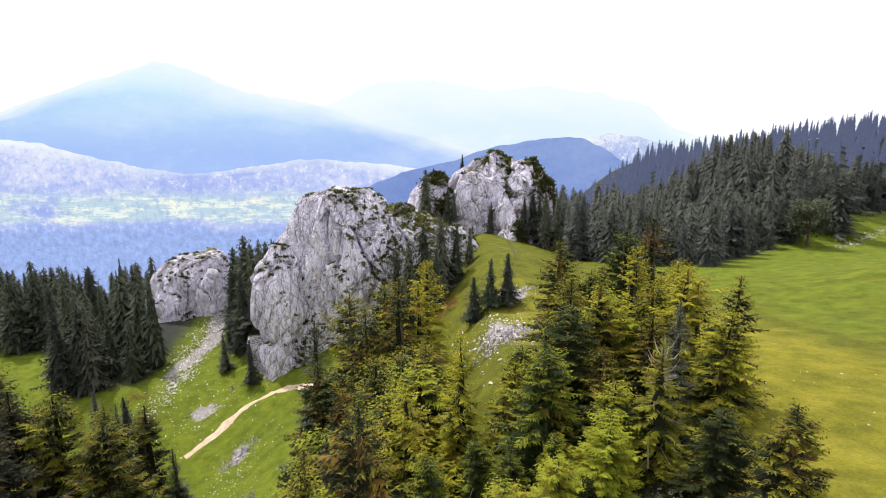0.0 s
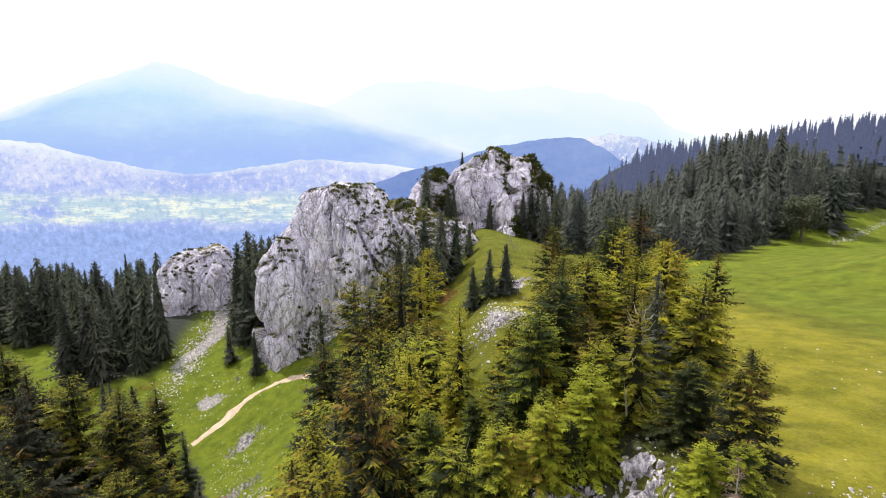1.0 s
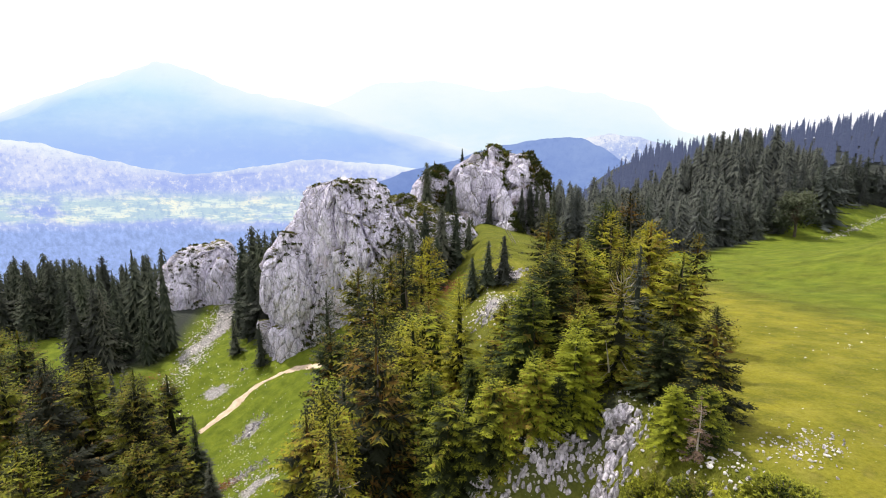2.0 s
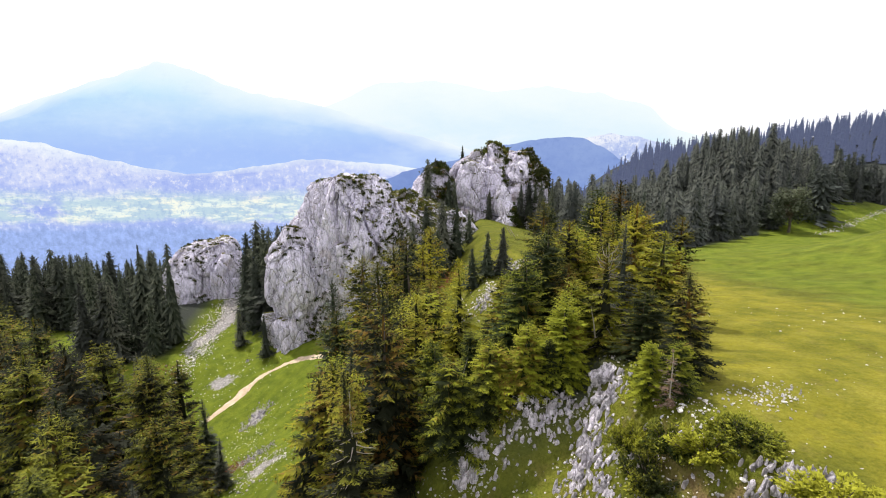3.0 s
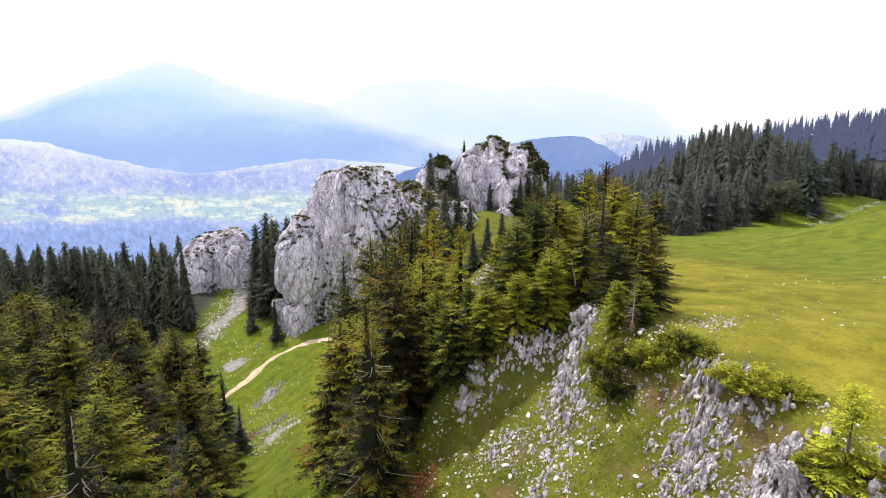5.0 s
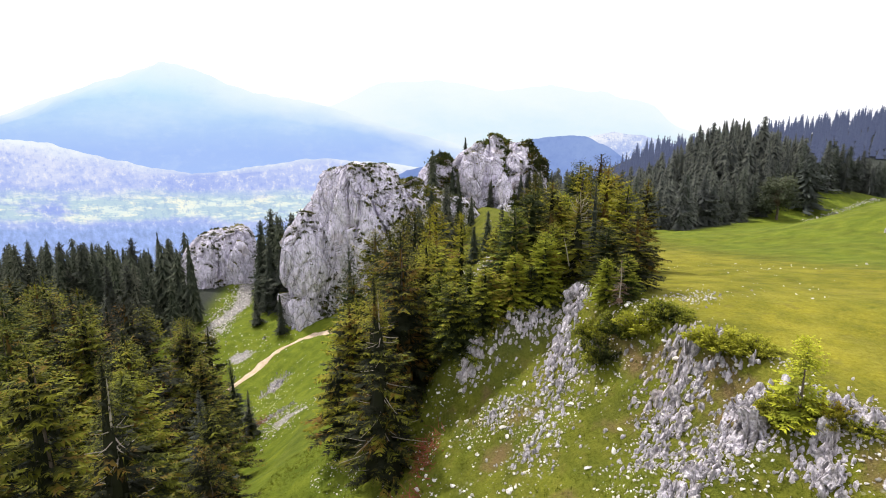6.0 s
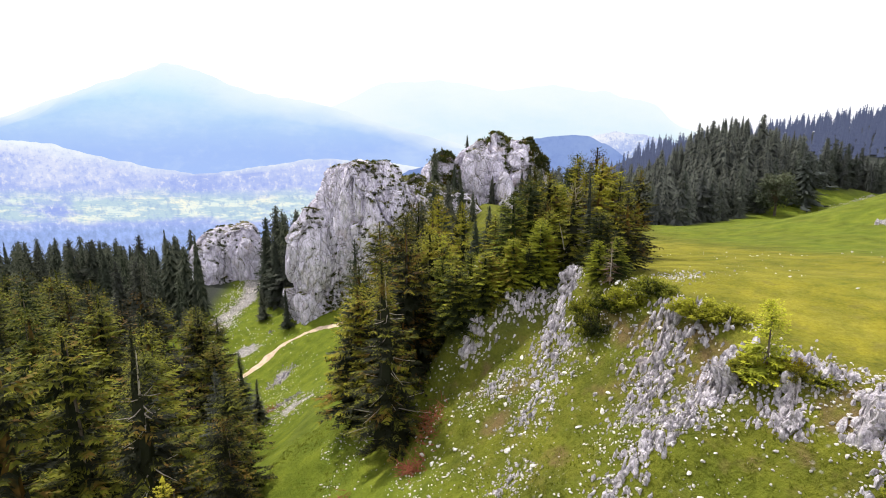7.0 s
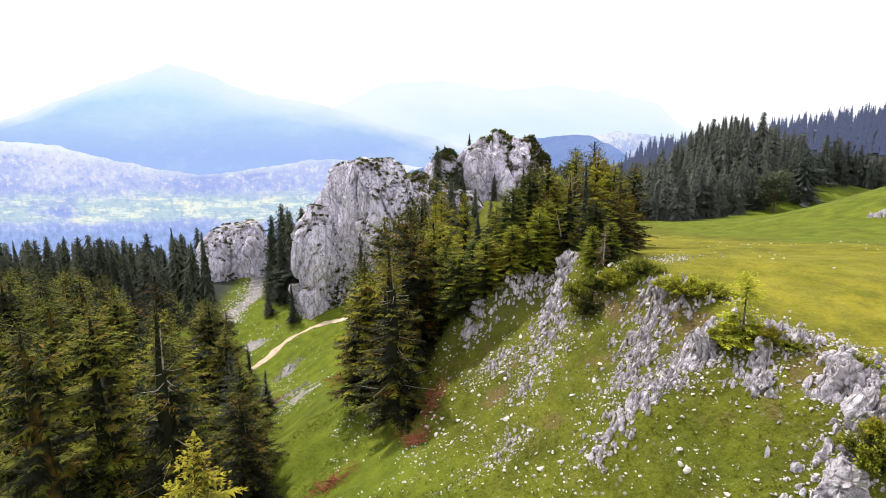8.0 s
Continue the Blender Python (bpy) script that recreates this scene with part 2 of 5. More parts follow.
GRASS = grass_material()
LIMESTONE = limestone_material("limestone_crag", 0.55)
LIMESTONE_GROWN = limestone_material("overgrown_limestone", 1.0, 0.9)
LIMESTONE_BARE = limestone_material("limestone_outcrop", 0.2, 1.02, 0.6)
STONE = stone_material()
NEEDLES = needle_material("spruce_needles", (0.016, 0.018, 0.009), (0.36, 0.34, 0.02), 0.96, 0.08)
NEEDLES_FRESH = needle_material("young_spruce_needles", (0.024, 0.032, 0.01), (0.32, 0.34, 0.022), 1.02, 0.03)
# Dark spruce tone, with the far woods' shade put into the colour.
NEEDLES_DARK = needle_material("dark_spruce_needles", (0.042, 0.046, 0.04), (0.125, 0.13, 0.095), 0.9)
# Paler, greyer needles: thin haze over the east hill is put into the colour.
NEEDLES_GREY_HAZE = needle_material("grey_haze_spruce_needles", (0.078, 0.085, 0.084), (0.145, 0.155, 0.13), 0.8)
# Dimmer copy of spruce_needles, the west stand's shade put into its tone.
NEEDLES_SHADED = needle_material("shaded_spruce_needles", (0.017, 0.019, 0.01), (0.245, 0.25, 0.018), 0.76, 0.06)
NEEDLES_BRIGHT = needle_material("bright_new_needles", (0.2, 0.23, 0.018), (0.52, 0.53, 0.04), 1.1)
NEEDLES_YELLOW = needle_material("yellowish_spruce_needles", (0.06, 0.06, 0.012), (0.42, 0.37, 0.028), 1.0, 0.06)
NEEDLES_JUNIPER = needle_material("juniper_needles", (0.025, 0.033, 0.009), (0.36, 0.36, 0.03), 1.1)
NEEDLES_DRY = needle_material("dry_needles", (0.18, 0.11, 0.085), (0.38, 0.27, 0.22), 0.7)
SCRUB = needle_material("scrub", (0.045, 0.052, 0.015), (0.2, 0.215, 0.035), 0.9, 0.03)
LEAVES = needle_material("broad_leaves", (0.045, 0.052, 0.04), (0.13, 0.14, 0.09), 0.8)
BARK = plain_noise_material("spruce_bark", (0.07, 0.055, 0.042), (0.16, 0.13, 0.105), 3.0, 0.95, (1, 1, 0.3))
DEADWOOD = plain_noise_material("bleached_deadwood", (0.22, 0.19, 0.16), (0.42, 0.37, 0.31), 4.0, 0.85, (1, 1, 0.3))
RED_TWIGS = plain_noise_material("rust_red_twigs", (0.19, 0.05, 0.03), (0.32, 0.12, 0.06), 2.0, 0.9)
DIRT = plain_noise_material("trodden_limestone_dirt", (0.5, 0.37, 0.26), (0.7, 0.56, 0.42), 0.9, 0.95)
# Haze over the far ridge is added as a bluish glow on its trees.
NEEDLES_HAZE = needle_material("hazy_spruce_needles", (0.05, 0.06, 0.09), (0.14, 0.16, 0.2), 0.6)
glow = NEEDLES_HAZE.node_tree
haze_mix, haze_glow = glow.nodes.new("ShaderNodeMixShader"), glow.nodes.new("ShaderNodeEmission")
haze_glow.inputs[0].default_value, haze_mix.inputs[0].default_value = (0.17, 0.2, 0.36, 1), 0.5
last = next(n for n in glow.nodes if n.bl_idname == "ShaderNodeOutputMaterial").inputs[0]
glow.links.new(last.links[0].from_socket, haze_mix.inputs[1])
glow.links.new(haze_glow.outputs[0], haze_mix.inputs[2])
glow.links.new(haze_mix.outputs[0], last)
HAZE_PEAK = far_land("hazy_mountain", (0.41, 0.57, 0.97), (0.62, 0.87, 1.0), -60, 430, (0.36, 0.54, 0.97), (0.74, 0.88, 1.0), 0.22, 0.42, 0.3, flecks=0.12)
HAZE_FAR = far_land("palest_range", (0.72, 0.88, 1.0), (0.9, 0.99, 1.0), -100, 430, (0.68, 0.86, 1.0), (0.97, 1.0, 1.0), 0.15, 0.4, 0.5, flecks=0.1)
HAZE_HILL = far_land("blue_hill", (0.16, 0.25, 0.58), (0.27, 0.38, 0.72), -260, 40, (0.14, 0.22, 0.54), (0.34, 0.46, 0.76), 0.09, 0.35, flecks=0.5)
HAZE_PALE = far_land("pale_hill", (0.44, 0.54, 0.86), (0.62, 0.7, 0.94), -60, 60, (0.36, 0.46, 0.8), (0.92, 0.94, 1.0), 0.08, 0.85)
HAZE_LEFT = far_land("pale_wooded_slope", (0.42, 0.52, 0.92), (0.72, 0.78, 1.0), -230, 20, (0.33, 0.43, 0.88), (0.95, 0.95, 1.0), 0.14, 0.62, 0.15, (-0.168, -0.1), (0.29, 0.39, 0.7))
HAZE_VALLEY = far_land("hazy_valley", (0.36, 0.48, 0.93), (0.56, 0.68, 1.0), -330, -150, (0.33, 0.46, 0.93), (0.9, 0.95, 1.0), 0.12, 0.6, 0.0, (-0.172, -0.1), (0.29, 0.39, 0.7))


# ---- noise and mesh helpers ----
def lattice(i, j, k, seed):
    v = np.sin(i * 127.1 + j * 311.7 + k * 74.7 + seed * 19.19) * 43758.5453
    return (v - np.floor(v)) * 2 - 1


def vnoise(x, y, z=0.0, seed=0):
    """Smooth noise between -1 and 1."""
    x, y, z = np.broadcast_arrays(np.asarray(x, float), np.asarray(y, float), np.asarray(z, float))
    i, j, k = np.floor(x), np.floor(y), np.floor(z)
    u, v, w = ((t * t * (3 - 2 * t)) for t in (x - i, y - j, z - k))
    total = 0
    for a in (0, 1):
        for b in (0, 1):
            for c in (0, 1):
                total = total + (u if a else 1 - u) * (v if b else 1 - v) * (w if c else 1 - w) * lattice(i + a, j + b, k + c, seed)
    return total


def fbm(x, y, z=0.0, seed=0, octaves=4):
    return sum(vnoise(x * 2**o + 17 * o, y * 2**o, np.asarray(z) * 2**o, seed + o) * 0.5**o for o in range(octaves))


def cells(x, y, z, seed):
    """Broken blocks: a random value for the nearest of scattered seeds, the gap to the second nearest,
    and a slant of its own."""
    i, j, k = np.floor(x), np.floor(y), np.floor(z)
    best, second, value, tilt = np.full(x.shape, 9.0), np.full(x.shape, 9.0), np.zeros(x.shape), np.zeros(x.shape)
    for a in (-1, 0, 1):
        for b in (-1, 0, 1):
            for c in (-1, 0, 1):
                p, q, r = i + a, j + b, k + c
                dx = p + 0.5 + 0.45 * lattice(p, q, r, seed) - x
                dy = q + 0.5 + 0.45 * lattice(p, q, r, seed + 1) - y
                dz = r + 0.5 + 0.45 * lattice(p, q, r, seed + 2) - z
                d = np.sqrt(dx * dx + dy * dy + dz * dz)
                nearer = d < best
                second = np.where(nearer, best, np.minimum(second, d))
                value = np.where(nearer, lattice(p, q, r, seed + 3), value)
                tilt = np.where(nearer, dx * lattice(p, q, r, seed + 4) + dy * lattice(p, q, r, seed + 5) + dz * lattice(p, q, r, seed + 6), tilt)
                best = np.minimum(best, d)
    return value, second - best, tilt


def build_mesh(name, verts, faces, material, smooth_faces=False, attrs=None):
    """A mesh from arrays: verts (n, 3) and faces (m, 3 or 4)."""
    me = bpy.data.meshes.new(name)
    verts, faces = np.asarray(verts, np.float32), np.asarray(faces, np.int32)
    m, k = faces.shape
    me.vertices.add(len(verts))
    me.vertices.foreach_set("co", verts.ravel())
    me.loops.add(m * k)
    me.loops.foreach_set("vertex_index", faces.ravel())
    me.polygons.add(m)
    me.polygons.foreach_set("loop_start", np.arange(0, m * k, k, dtype=np.int32))
    me.polygons.foreach_set("use_smooth", np.full(m, smooth_faces))
    for key, values in (attrs or {}).items():
        me.attributes.new(key, "FLOAT", "POINT").data.foreach_set("value", np.asarray(values, np.float32))
    me.materials.append(material)
    me.update(calc_edges=True)
    return me


def piece(name, me, parent=None, label=""):
    ob = new(name, me)
    if parent:
        ob.parent = parent
    return tagged(ob, label)


def grid_faces(rows, cols, wrap=False):
    i, j = np.meshgrid(np.arange(rows - 1), np.arange(cols if wrap else cols - 1), indexing="ij")
    a, b = i * cols + j, i * cols + (j + 1) % cols
    return np.stack([a, b, b + cols, a + cols], -1).reshape(-1, 4)


def tube(points, radii, sides=6):
    """A tapered tube along points: verts and faces."""
    points = np.asarray(points, float)
    along = np.gradient(points, axis=0)
    along /= np.linalg.norm(along, axis=1)[:, None] + 1e-9
    ref = np.where(np.abs(along[:, 2:3]) > 0.8, [[1.0, 0, 0]], [[0, 0, 1.0]])
    u = np.cross(along, ref)
    u /= np.linalg.norm(u, axis=1)[:, None] + 1e-9
    v = np.cross(along, u)
    ang = np.arange(sides) * 2 * np.pi / sides
    ring = u[:, None] * np.cos(ang)[None, :, None] + v[:, None] * np.sin(ang)[None, :, None]
    return (points[:, None] + ring * np.asarray(radii, float)[:, None, None]).reshape(-1, 3), grid_faces(len(points), sides, True)


def join(parts):
    vs, fs, n = [], [], 0
    for v, f in parts:
        vs.append(v)
        fs.append(np.asarray(f) + n)
        n += len(v)
    return np.concatenate(vs), np.concatenate(fs)


def sprays(P, D, L, T, rng, slim=0.3):
    """Pointed sprays from a foot P along D."""
    w = np.cross(D, rng.normal(0, 0.34, D.shape) + [0, 0, 1.0])
    w /= np.linalg.norm(w, axis=1)[:, None] + 1e-9
    w *= (L * slim * rng.uniform(0.7, 1.3, len(L)))[:, None]
    a = D * L[:, None]
    v = np.stack([P + w, P + a + np.array([0, 0, -0.1]) * L[:, None], P - w], 1).reshape(-1, 3)
    tip = np.stack([T * 0.85, np.clip(T + 0.15, 0, 1), T * 0.85], 1).ravel()
    return v, np.arange(len(v)).reshape(-1, 3), tip
def profile(v, pts, w=4.0):
    """A smooth curve through pairs of position and value."""
    xs, ys = zip(*pts)
    return sum(np.interp(np.asarray(v, float) + w * k, xs, ys) for k in (-1, -0.5, 0, 0.5, 1)) / 5

RIM_X = [(-60, 45), (-20, 28), (-5, 19), (0, 16), (6, 13), (10, 11.5), (20, 8.8), (35, 7.5), (60, 6), (80, 7), (100, 8), (140, 10), (400, 12)]
RIM_Z = [(-60, 44), (-10, 44.8), (0, 45.4), (10, 45.9), (20, 45.2), (35, 42), (55, 38), (75, 34.5), (98, 38.4), (115, 36.5), (137, 35), (170, 30), (230, 12), (400, -10)]
DROP = [(-60, 30), (0, 36), (15, 38), (40, 41), (60, 40), (85, 43), (100, 42), (112, 36), (130, 34), (200, 32)]
REACH = [(-60, 70), (-5, 64), (4, 58), (12, 48), (40, 42), (60, 44), (100, 46), (120, 50), (200, 56)]
MEADOW = [(-60, 47), (0, 46.2), (14, 45.9), (40, 41.8), (68, 36.7), (104, 33.6), (147, 28.7), (176, 29.5), (260, 22), (420, 20)]

WEST_EDGE = [(-230, 150), (-120, 140), (-96, 140), (-88, 112), (-62, 112), (-56, 130), (-40, 138), (-20, 150)]
EAST_EDGE = [(16, 172), (24, 142), (30, 118), (40, 112), (60, 112), (72, 124), (82, 136), (98, 149), (112, 160), (134, 172), (150, 180), (175, 190), (260, 204), (420, 260)]

def smooth(t):
    t = np.clip(t, 0, 1)
    return t * t * (3 - 2 * t)

def bump_at(x, y, cx, cy, rx, ry):
    return np.exp(-((x - cx) / rx) ** 2 - ((y - cy) / ry) ** 2)

def land(x, y):
    x, y = np.asarray(x, float), np.asarray(y, float)
    s = x - profile(y, RIM_X)
    crest = profile(y, RIM_Z)
    a, l = profile(y, DROP), profile(y, REACH)
    left = crest - a * np.tanh(np.maximum(-s, 0) / l)
    right = crest + smooth(s / 24) * (profile(y, MEADOW) - crest)
    left = left - 1.3 * smooth(-s / 2.5) * smooth((y - 1) / 4) * smooth((21 - y) / 5)
    z = np.where(s < 0, left, right)
    z = z + 2.5 * smooth((y - 16.6) / 1.9) * smooth((36 - y) / 10) * smooth((x + 3) / 4) * smooth((8 - x) / 4)  # a ledge
    z = z + 8 * bump_at(x, y, -66, 22, 30, 30) + 13.4 * bump_at(x, y, 101, 72.4, 35.6, 21.5) + 7 * bump_at(x, y, -72, 152, 17, 14)
    z = z + 18 * bump_at(x, y, 100, 190, 20, 27) + 10 * bump_at(x, y, 130, 192, 28, 24) + 45 * bump_at(x, y, 480, 520, 240, 130)
    out = smooth((118 - x) / 60)
    z = z - out * 0.42 * np.maximum(y - 185, 0) - (1 - out) * 0.35 * np.maximum(y - 640, 0) - (1 - out) * smooth((210 - x) / 110) * 0.25 * np.maximum(y - 330, 0)
    return np.maximum(z, -420)


def ground_z(x, y):
    """Height of the ground, with its small unevenness."""
    x, y = np.asarray(x, float), np.asarray(y, float)
    s = x - profile(y, RIM_X)
    rough = 0.35 + 0.65 * smooth((2 - s) / 6)
    return land(x, y) + rough * (0.55 * fbm(x * 0.11, y * 0.11, 0, 3, 3) + 0.16 * fbm(x * 0.6, y * 0.6, 0, 5, 3))


# ---- the ground, one sheet to the horizon ----
def spread(lo, hi, step, far):
    """Even steps from lo to hi, growing beyond."""
    line = list(np.arange(lo, hi + step, step))
    for sign in (1, -1):
        w, at = step, (line[-1] if sign > 0 else line[0])
        while abs(at) < far:
            w *= 1.16
            at += sign * w
            line.insert(0, at) if sign < 0 else line.append(at)
    return np.array(line)


gx, gy = spread(-62, 62, 0.8, 4700), np.concatenate([spread(-14, 112, 0.8, 4700)])
gx = gx[np.abs(gx) < 5200]
gy = gy[(gy > -900)]
XX, YY = np.meshgrid(gx, gy)
ZZ = ground_z(XX, YY)
SS = XX - profile(YY, RIM_X)
dry = 0.15 + 0.6 * smooth(SS / 5) * smooth((95 - YY) / 40) + 0.15 * smooth((8 - YY) / 10) - 0.35 * smooth((YY - 95) / 40) - 0.55 * smooth(2.5 * bump_at(XX, YY, 101, 72, 46, 34)) - 0.5 * smooth((XX - 33) / 9) - 0.34 * smooth((1 - SS) / 3)
stony = 0.42 * smooth((2 - SS) / 3) * smooth((SS + 24) / 10) * smooth((34 - YY) / 10) + 0.2 * bump_at(XX, YY, -42, 104, 14, 12) + 0.3 * bump_at(XX, YY, 7, 62, 6, 12)
soil = 0.3 * bump_at(XX, YY, -4, 13, 5, 5) + 0.16 * smooth((2.0 - np.abs(SS + 0.6)) / 1.6) * smooth((16 - YY) / 5) + 0.4 * smooth((1 - SS) / 2) * smooth((SS + 16) / 8) * smooth((24 - YY) / 8) 
litter_shade = np.where(XX > 5, smooth((YY - profile(XX, EAST_EDGE)) / 7), smooth((YY - profile(XX, WEST_EDGE)) / 9))
litter_shade = np.maximum(litter_shade, smooth(3 * bump_at(XX, YY, -46, 40, 17, 21)))
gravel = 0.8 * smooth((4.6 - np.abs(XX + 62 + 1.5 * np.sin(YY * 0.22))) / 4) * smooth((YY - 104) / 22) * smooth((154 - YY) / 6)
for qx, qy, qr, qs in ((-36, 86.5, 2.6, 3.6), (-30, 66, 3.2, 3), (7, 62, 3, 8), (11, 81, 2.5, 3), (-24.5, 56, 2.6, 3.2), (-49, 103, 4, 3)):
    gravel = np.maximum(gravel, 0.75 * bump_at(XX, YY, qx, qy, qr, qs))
# Shade under the rim spruces, darkened into the ground colour.
litter_shade = np.maximum(litter_shade, 0.85 * smooth(2 * bump_at(XX, YY, 5, 21.5, 4.5, 3.2)))
litter_shade = litter_shade * np.where(XX < -20, 1 - smooth((XX + 72) / 5) * smooth((153 - YY) / 6), 1)
lush = 0.9 * smooth((-SS - 11) / 9) + 0.8 * smooth((XX - 36) / 9) + 0.35 * smooth((-SS - 3) / 4) + 0.35 * smooth((YY - 85) / 60)
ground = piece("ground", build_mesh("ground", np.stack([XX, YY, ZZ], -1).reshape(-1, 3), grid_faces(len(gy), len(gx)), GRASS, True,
                                    {"dry": dry.ravel(), "stony": stony.ravel(), "soil": soil.ravel(), "litter_shade": litter_shade.ravel(), "lush": lush.ravel(), "gravel": gravel.ravel()}))
tagged(ground, "green and yellowish alpine grass falling away from a rim", "ground", kind="structure")


# ---- far mountains and valley, kilometres off ----
def ridge(name, label, line, dist, depth, base, material, seed, rough):
    """A mountain: its crest line, falling towards the viewer and away."""
    xs = np.linspace(line[0][0], line[-1][0], 150)
    top = profile(xs, line, (line[-1][0] - line[0][0]) * 0.015)
    v = np.concatenate([np.linspace(0, 1, 26), [1.25, 1.6]])
    x, v = np.meshgrid(xs, v)
    crest = np.broadcast_to(top, x.shape)
    fall = np.where(v <= 1, np.clip(v, 0, 1) ** 0.8, 1 - (v - 1) * 1.2)
    z = base + (crest - base) * fall
    z = z + rough * fbm(x / (9 * rough), v * depth / (9 * rough), 0, seed, 5) * np.clip(fall, 0.25, 1)
    y = dist - depth * (1 - v) + 0.6 * rough * fbm(x / (12 * rough), z / (12 * rough), 0, seed + 9, 3)
    ob = piece(name, build_mesh(name, np.stack([x, y, z], -1).reshape(-1, 3), grid_faces(*x.shape), material, True,
                                {"rise": np.clip(v, 0, 1).ravel(), "slope": ((z - 60) / y).ravel(), "bearing": (x / y).ravel()}))
    return tagged(ob, label, "mountain", kind="structure")


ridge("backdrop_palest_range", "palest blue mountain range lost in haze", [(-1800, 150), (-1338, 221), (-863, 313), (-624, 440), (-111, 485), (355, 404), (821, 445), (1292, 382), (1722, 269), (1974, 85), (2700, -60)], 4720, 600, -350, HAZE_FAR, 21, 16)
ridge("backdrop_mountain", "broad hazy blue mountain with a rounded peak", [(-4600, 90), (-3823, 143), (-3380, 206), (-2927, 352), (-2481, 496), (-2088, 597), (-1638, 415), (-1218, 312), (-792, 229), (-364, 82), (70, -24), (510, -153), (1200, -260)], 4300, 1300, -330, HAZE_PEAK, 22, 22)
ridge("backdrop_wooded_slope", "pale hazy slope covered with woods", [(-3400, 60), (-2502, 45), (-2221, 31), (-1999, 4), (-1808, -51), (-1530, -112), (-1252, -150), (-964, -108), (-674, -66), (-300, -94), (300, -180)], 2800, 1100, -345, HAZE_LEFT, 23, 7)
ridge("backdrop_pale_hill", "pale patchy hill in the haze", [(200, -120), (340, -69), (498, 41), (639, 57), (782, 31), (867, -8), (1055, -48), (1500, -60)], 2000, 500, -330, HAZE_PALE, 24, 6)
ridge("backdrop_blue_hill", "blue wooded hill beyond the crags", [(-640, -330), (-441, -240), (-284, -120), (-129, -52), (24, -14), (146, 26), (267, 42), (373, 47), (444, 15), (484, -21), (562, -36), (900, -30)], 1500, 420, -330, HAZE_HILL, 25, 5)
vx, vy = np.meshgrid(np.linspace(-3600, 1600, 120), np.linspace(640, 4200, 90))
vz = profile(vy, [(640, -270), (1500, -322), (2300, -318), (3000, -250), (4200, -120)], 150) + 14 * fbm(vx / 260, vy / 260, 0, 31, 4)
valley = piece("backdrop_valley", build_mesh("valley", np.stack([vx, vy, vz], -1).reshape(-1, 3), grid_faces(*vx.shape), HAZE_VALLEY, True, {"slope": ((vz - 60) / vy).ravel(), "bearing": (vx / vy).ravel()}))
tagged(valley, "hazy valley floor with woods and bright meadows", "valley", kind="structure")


# ---- limestone crags ----
def scrub_mesh(me, seed, east, count, size):
    """Tufts rooted on the ledges of a rock, thicker on its top and its eastern side."""
    r = np.random.default_rng(seed)
    n = len(me.polygons)
    co, no = np.zeros(3 * n), np.zeros(3 * n)
    me.polygons.foreach_get("center", co)
    me.polygons.foreach_get("normal", no)
    co, no = co.reshape(-1, 3), no.reshape(-1, 3)
    lo, hi = co.min(0), co.max(0)
    rel = (co - lo) / (hi - lo)
    want = 0.9 * np.clip(no[:, 2], 0, 1) + east * smooth((rel[:, 0] - 0.35) / 0.4) + 0.75 * fbm(co[:, 0] * 0.14, co[:, 1] * 0.14, co[:, 2] * 0.1, seed + 5, 3)
    want = np.clip(want - 0.72, 0, 1) * (rel[:, 2] > 0.2)
    at = r.choice(n, count, p=want / want.sum())
    m = 34
    P = np.repeat(co[at], m, 0) + r.normal(0, 0.3 * size, (count * m, 3)) * [1, 1, 0.6]
    D = np.repeat(no[at], m, 0) * 0.5 + r.normal(0, 0.6, P.shape) + [0, 0, 0.6]
    D /= np.linalg.norm(D, axis=1)[:, None]
    v, f, tip = sprays(P, D, size * r.uniform(0.25, 0.6, len(P)), r.uniform(0.1, 0.75, len(P)), r, 0.4)
    return build_mesh("scrub", v, f, SCRUB, False, {"tip": tip})


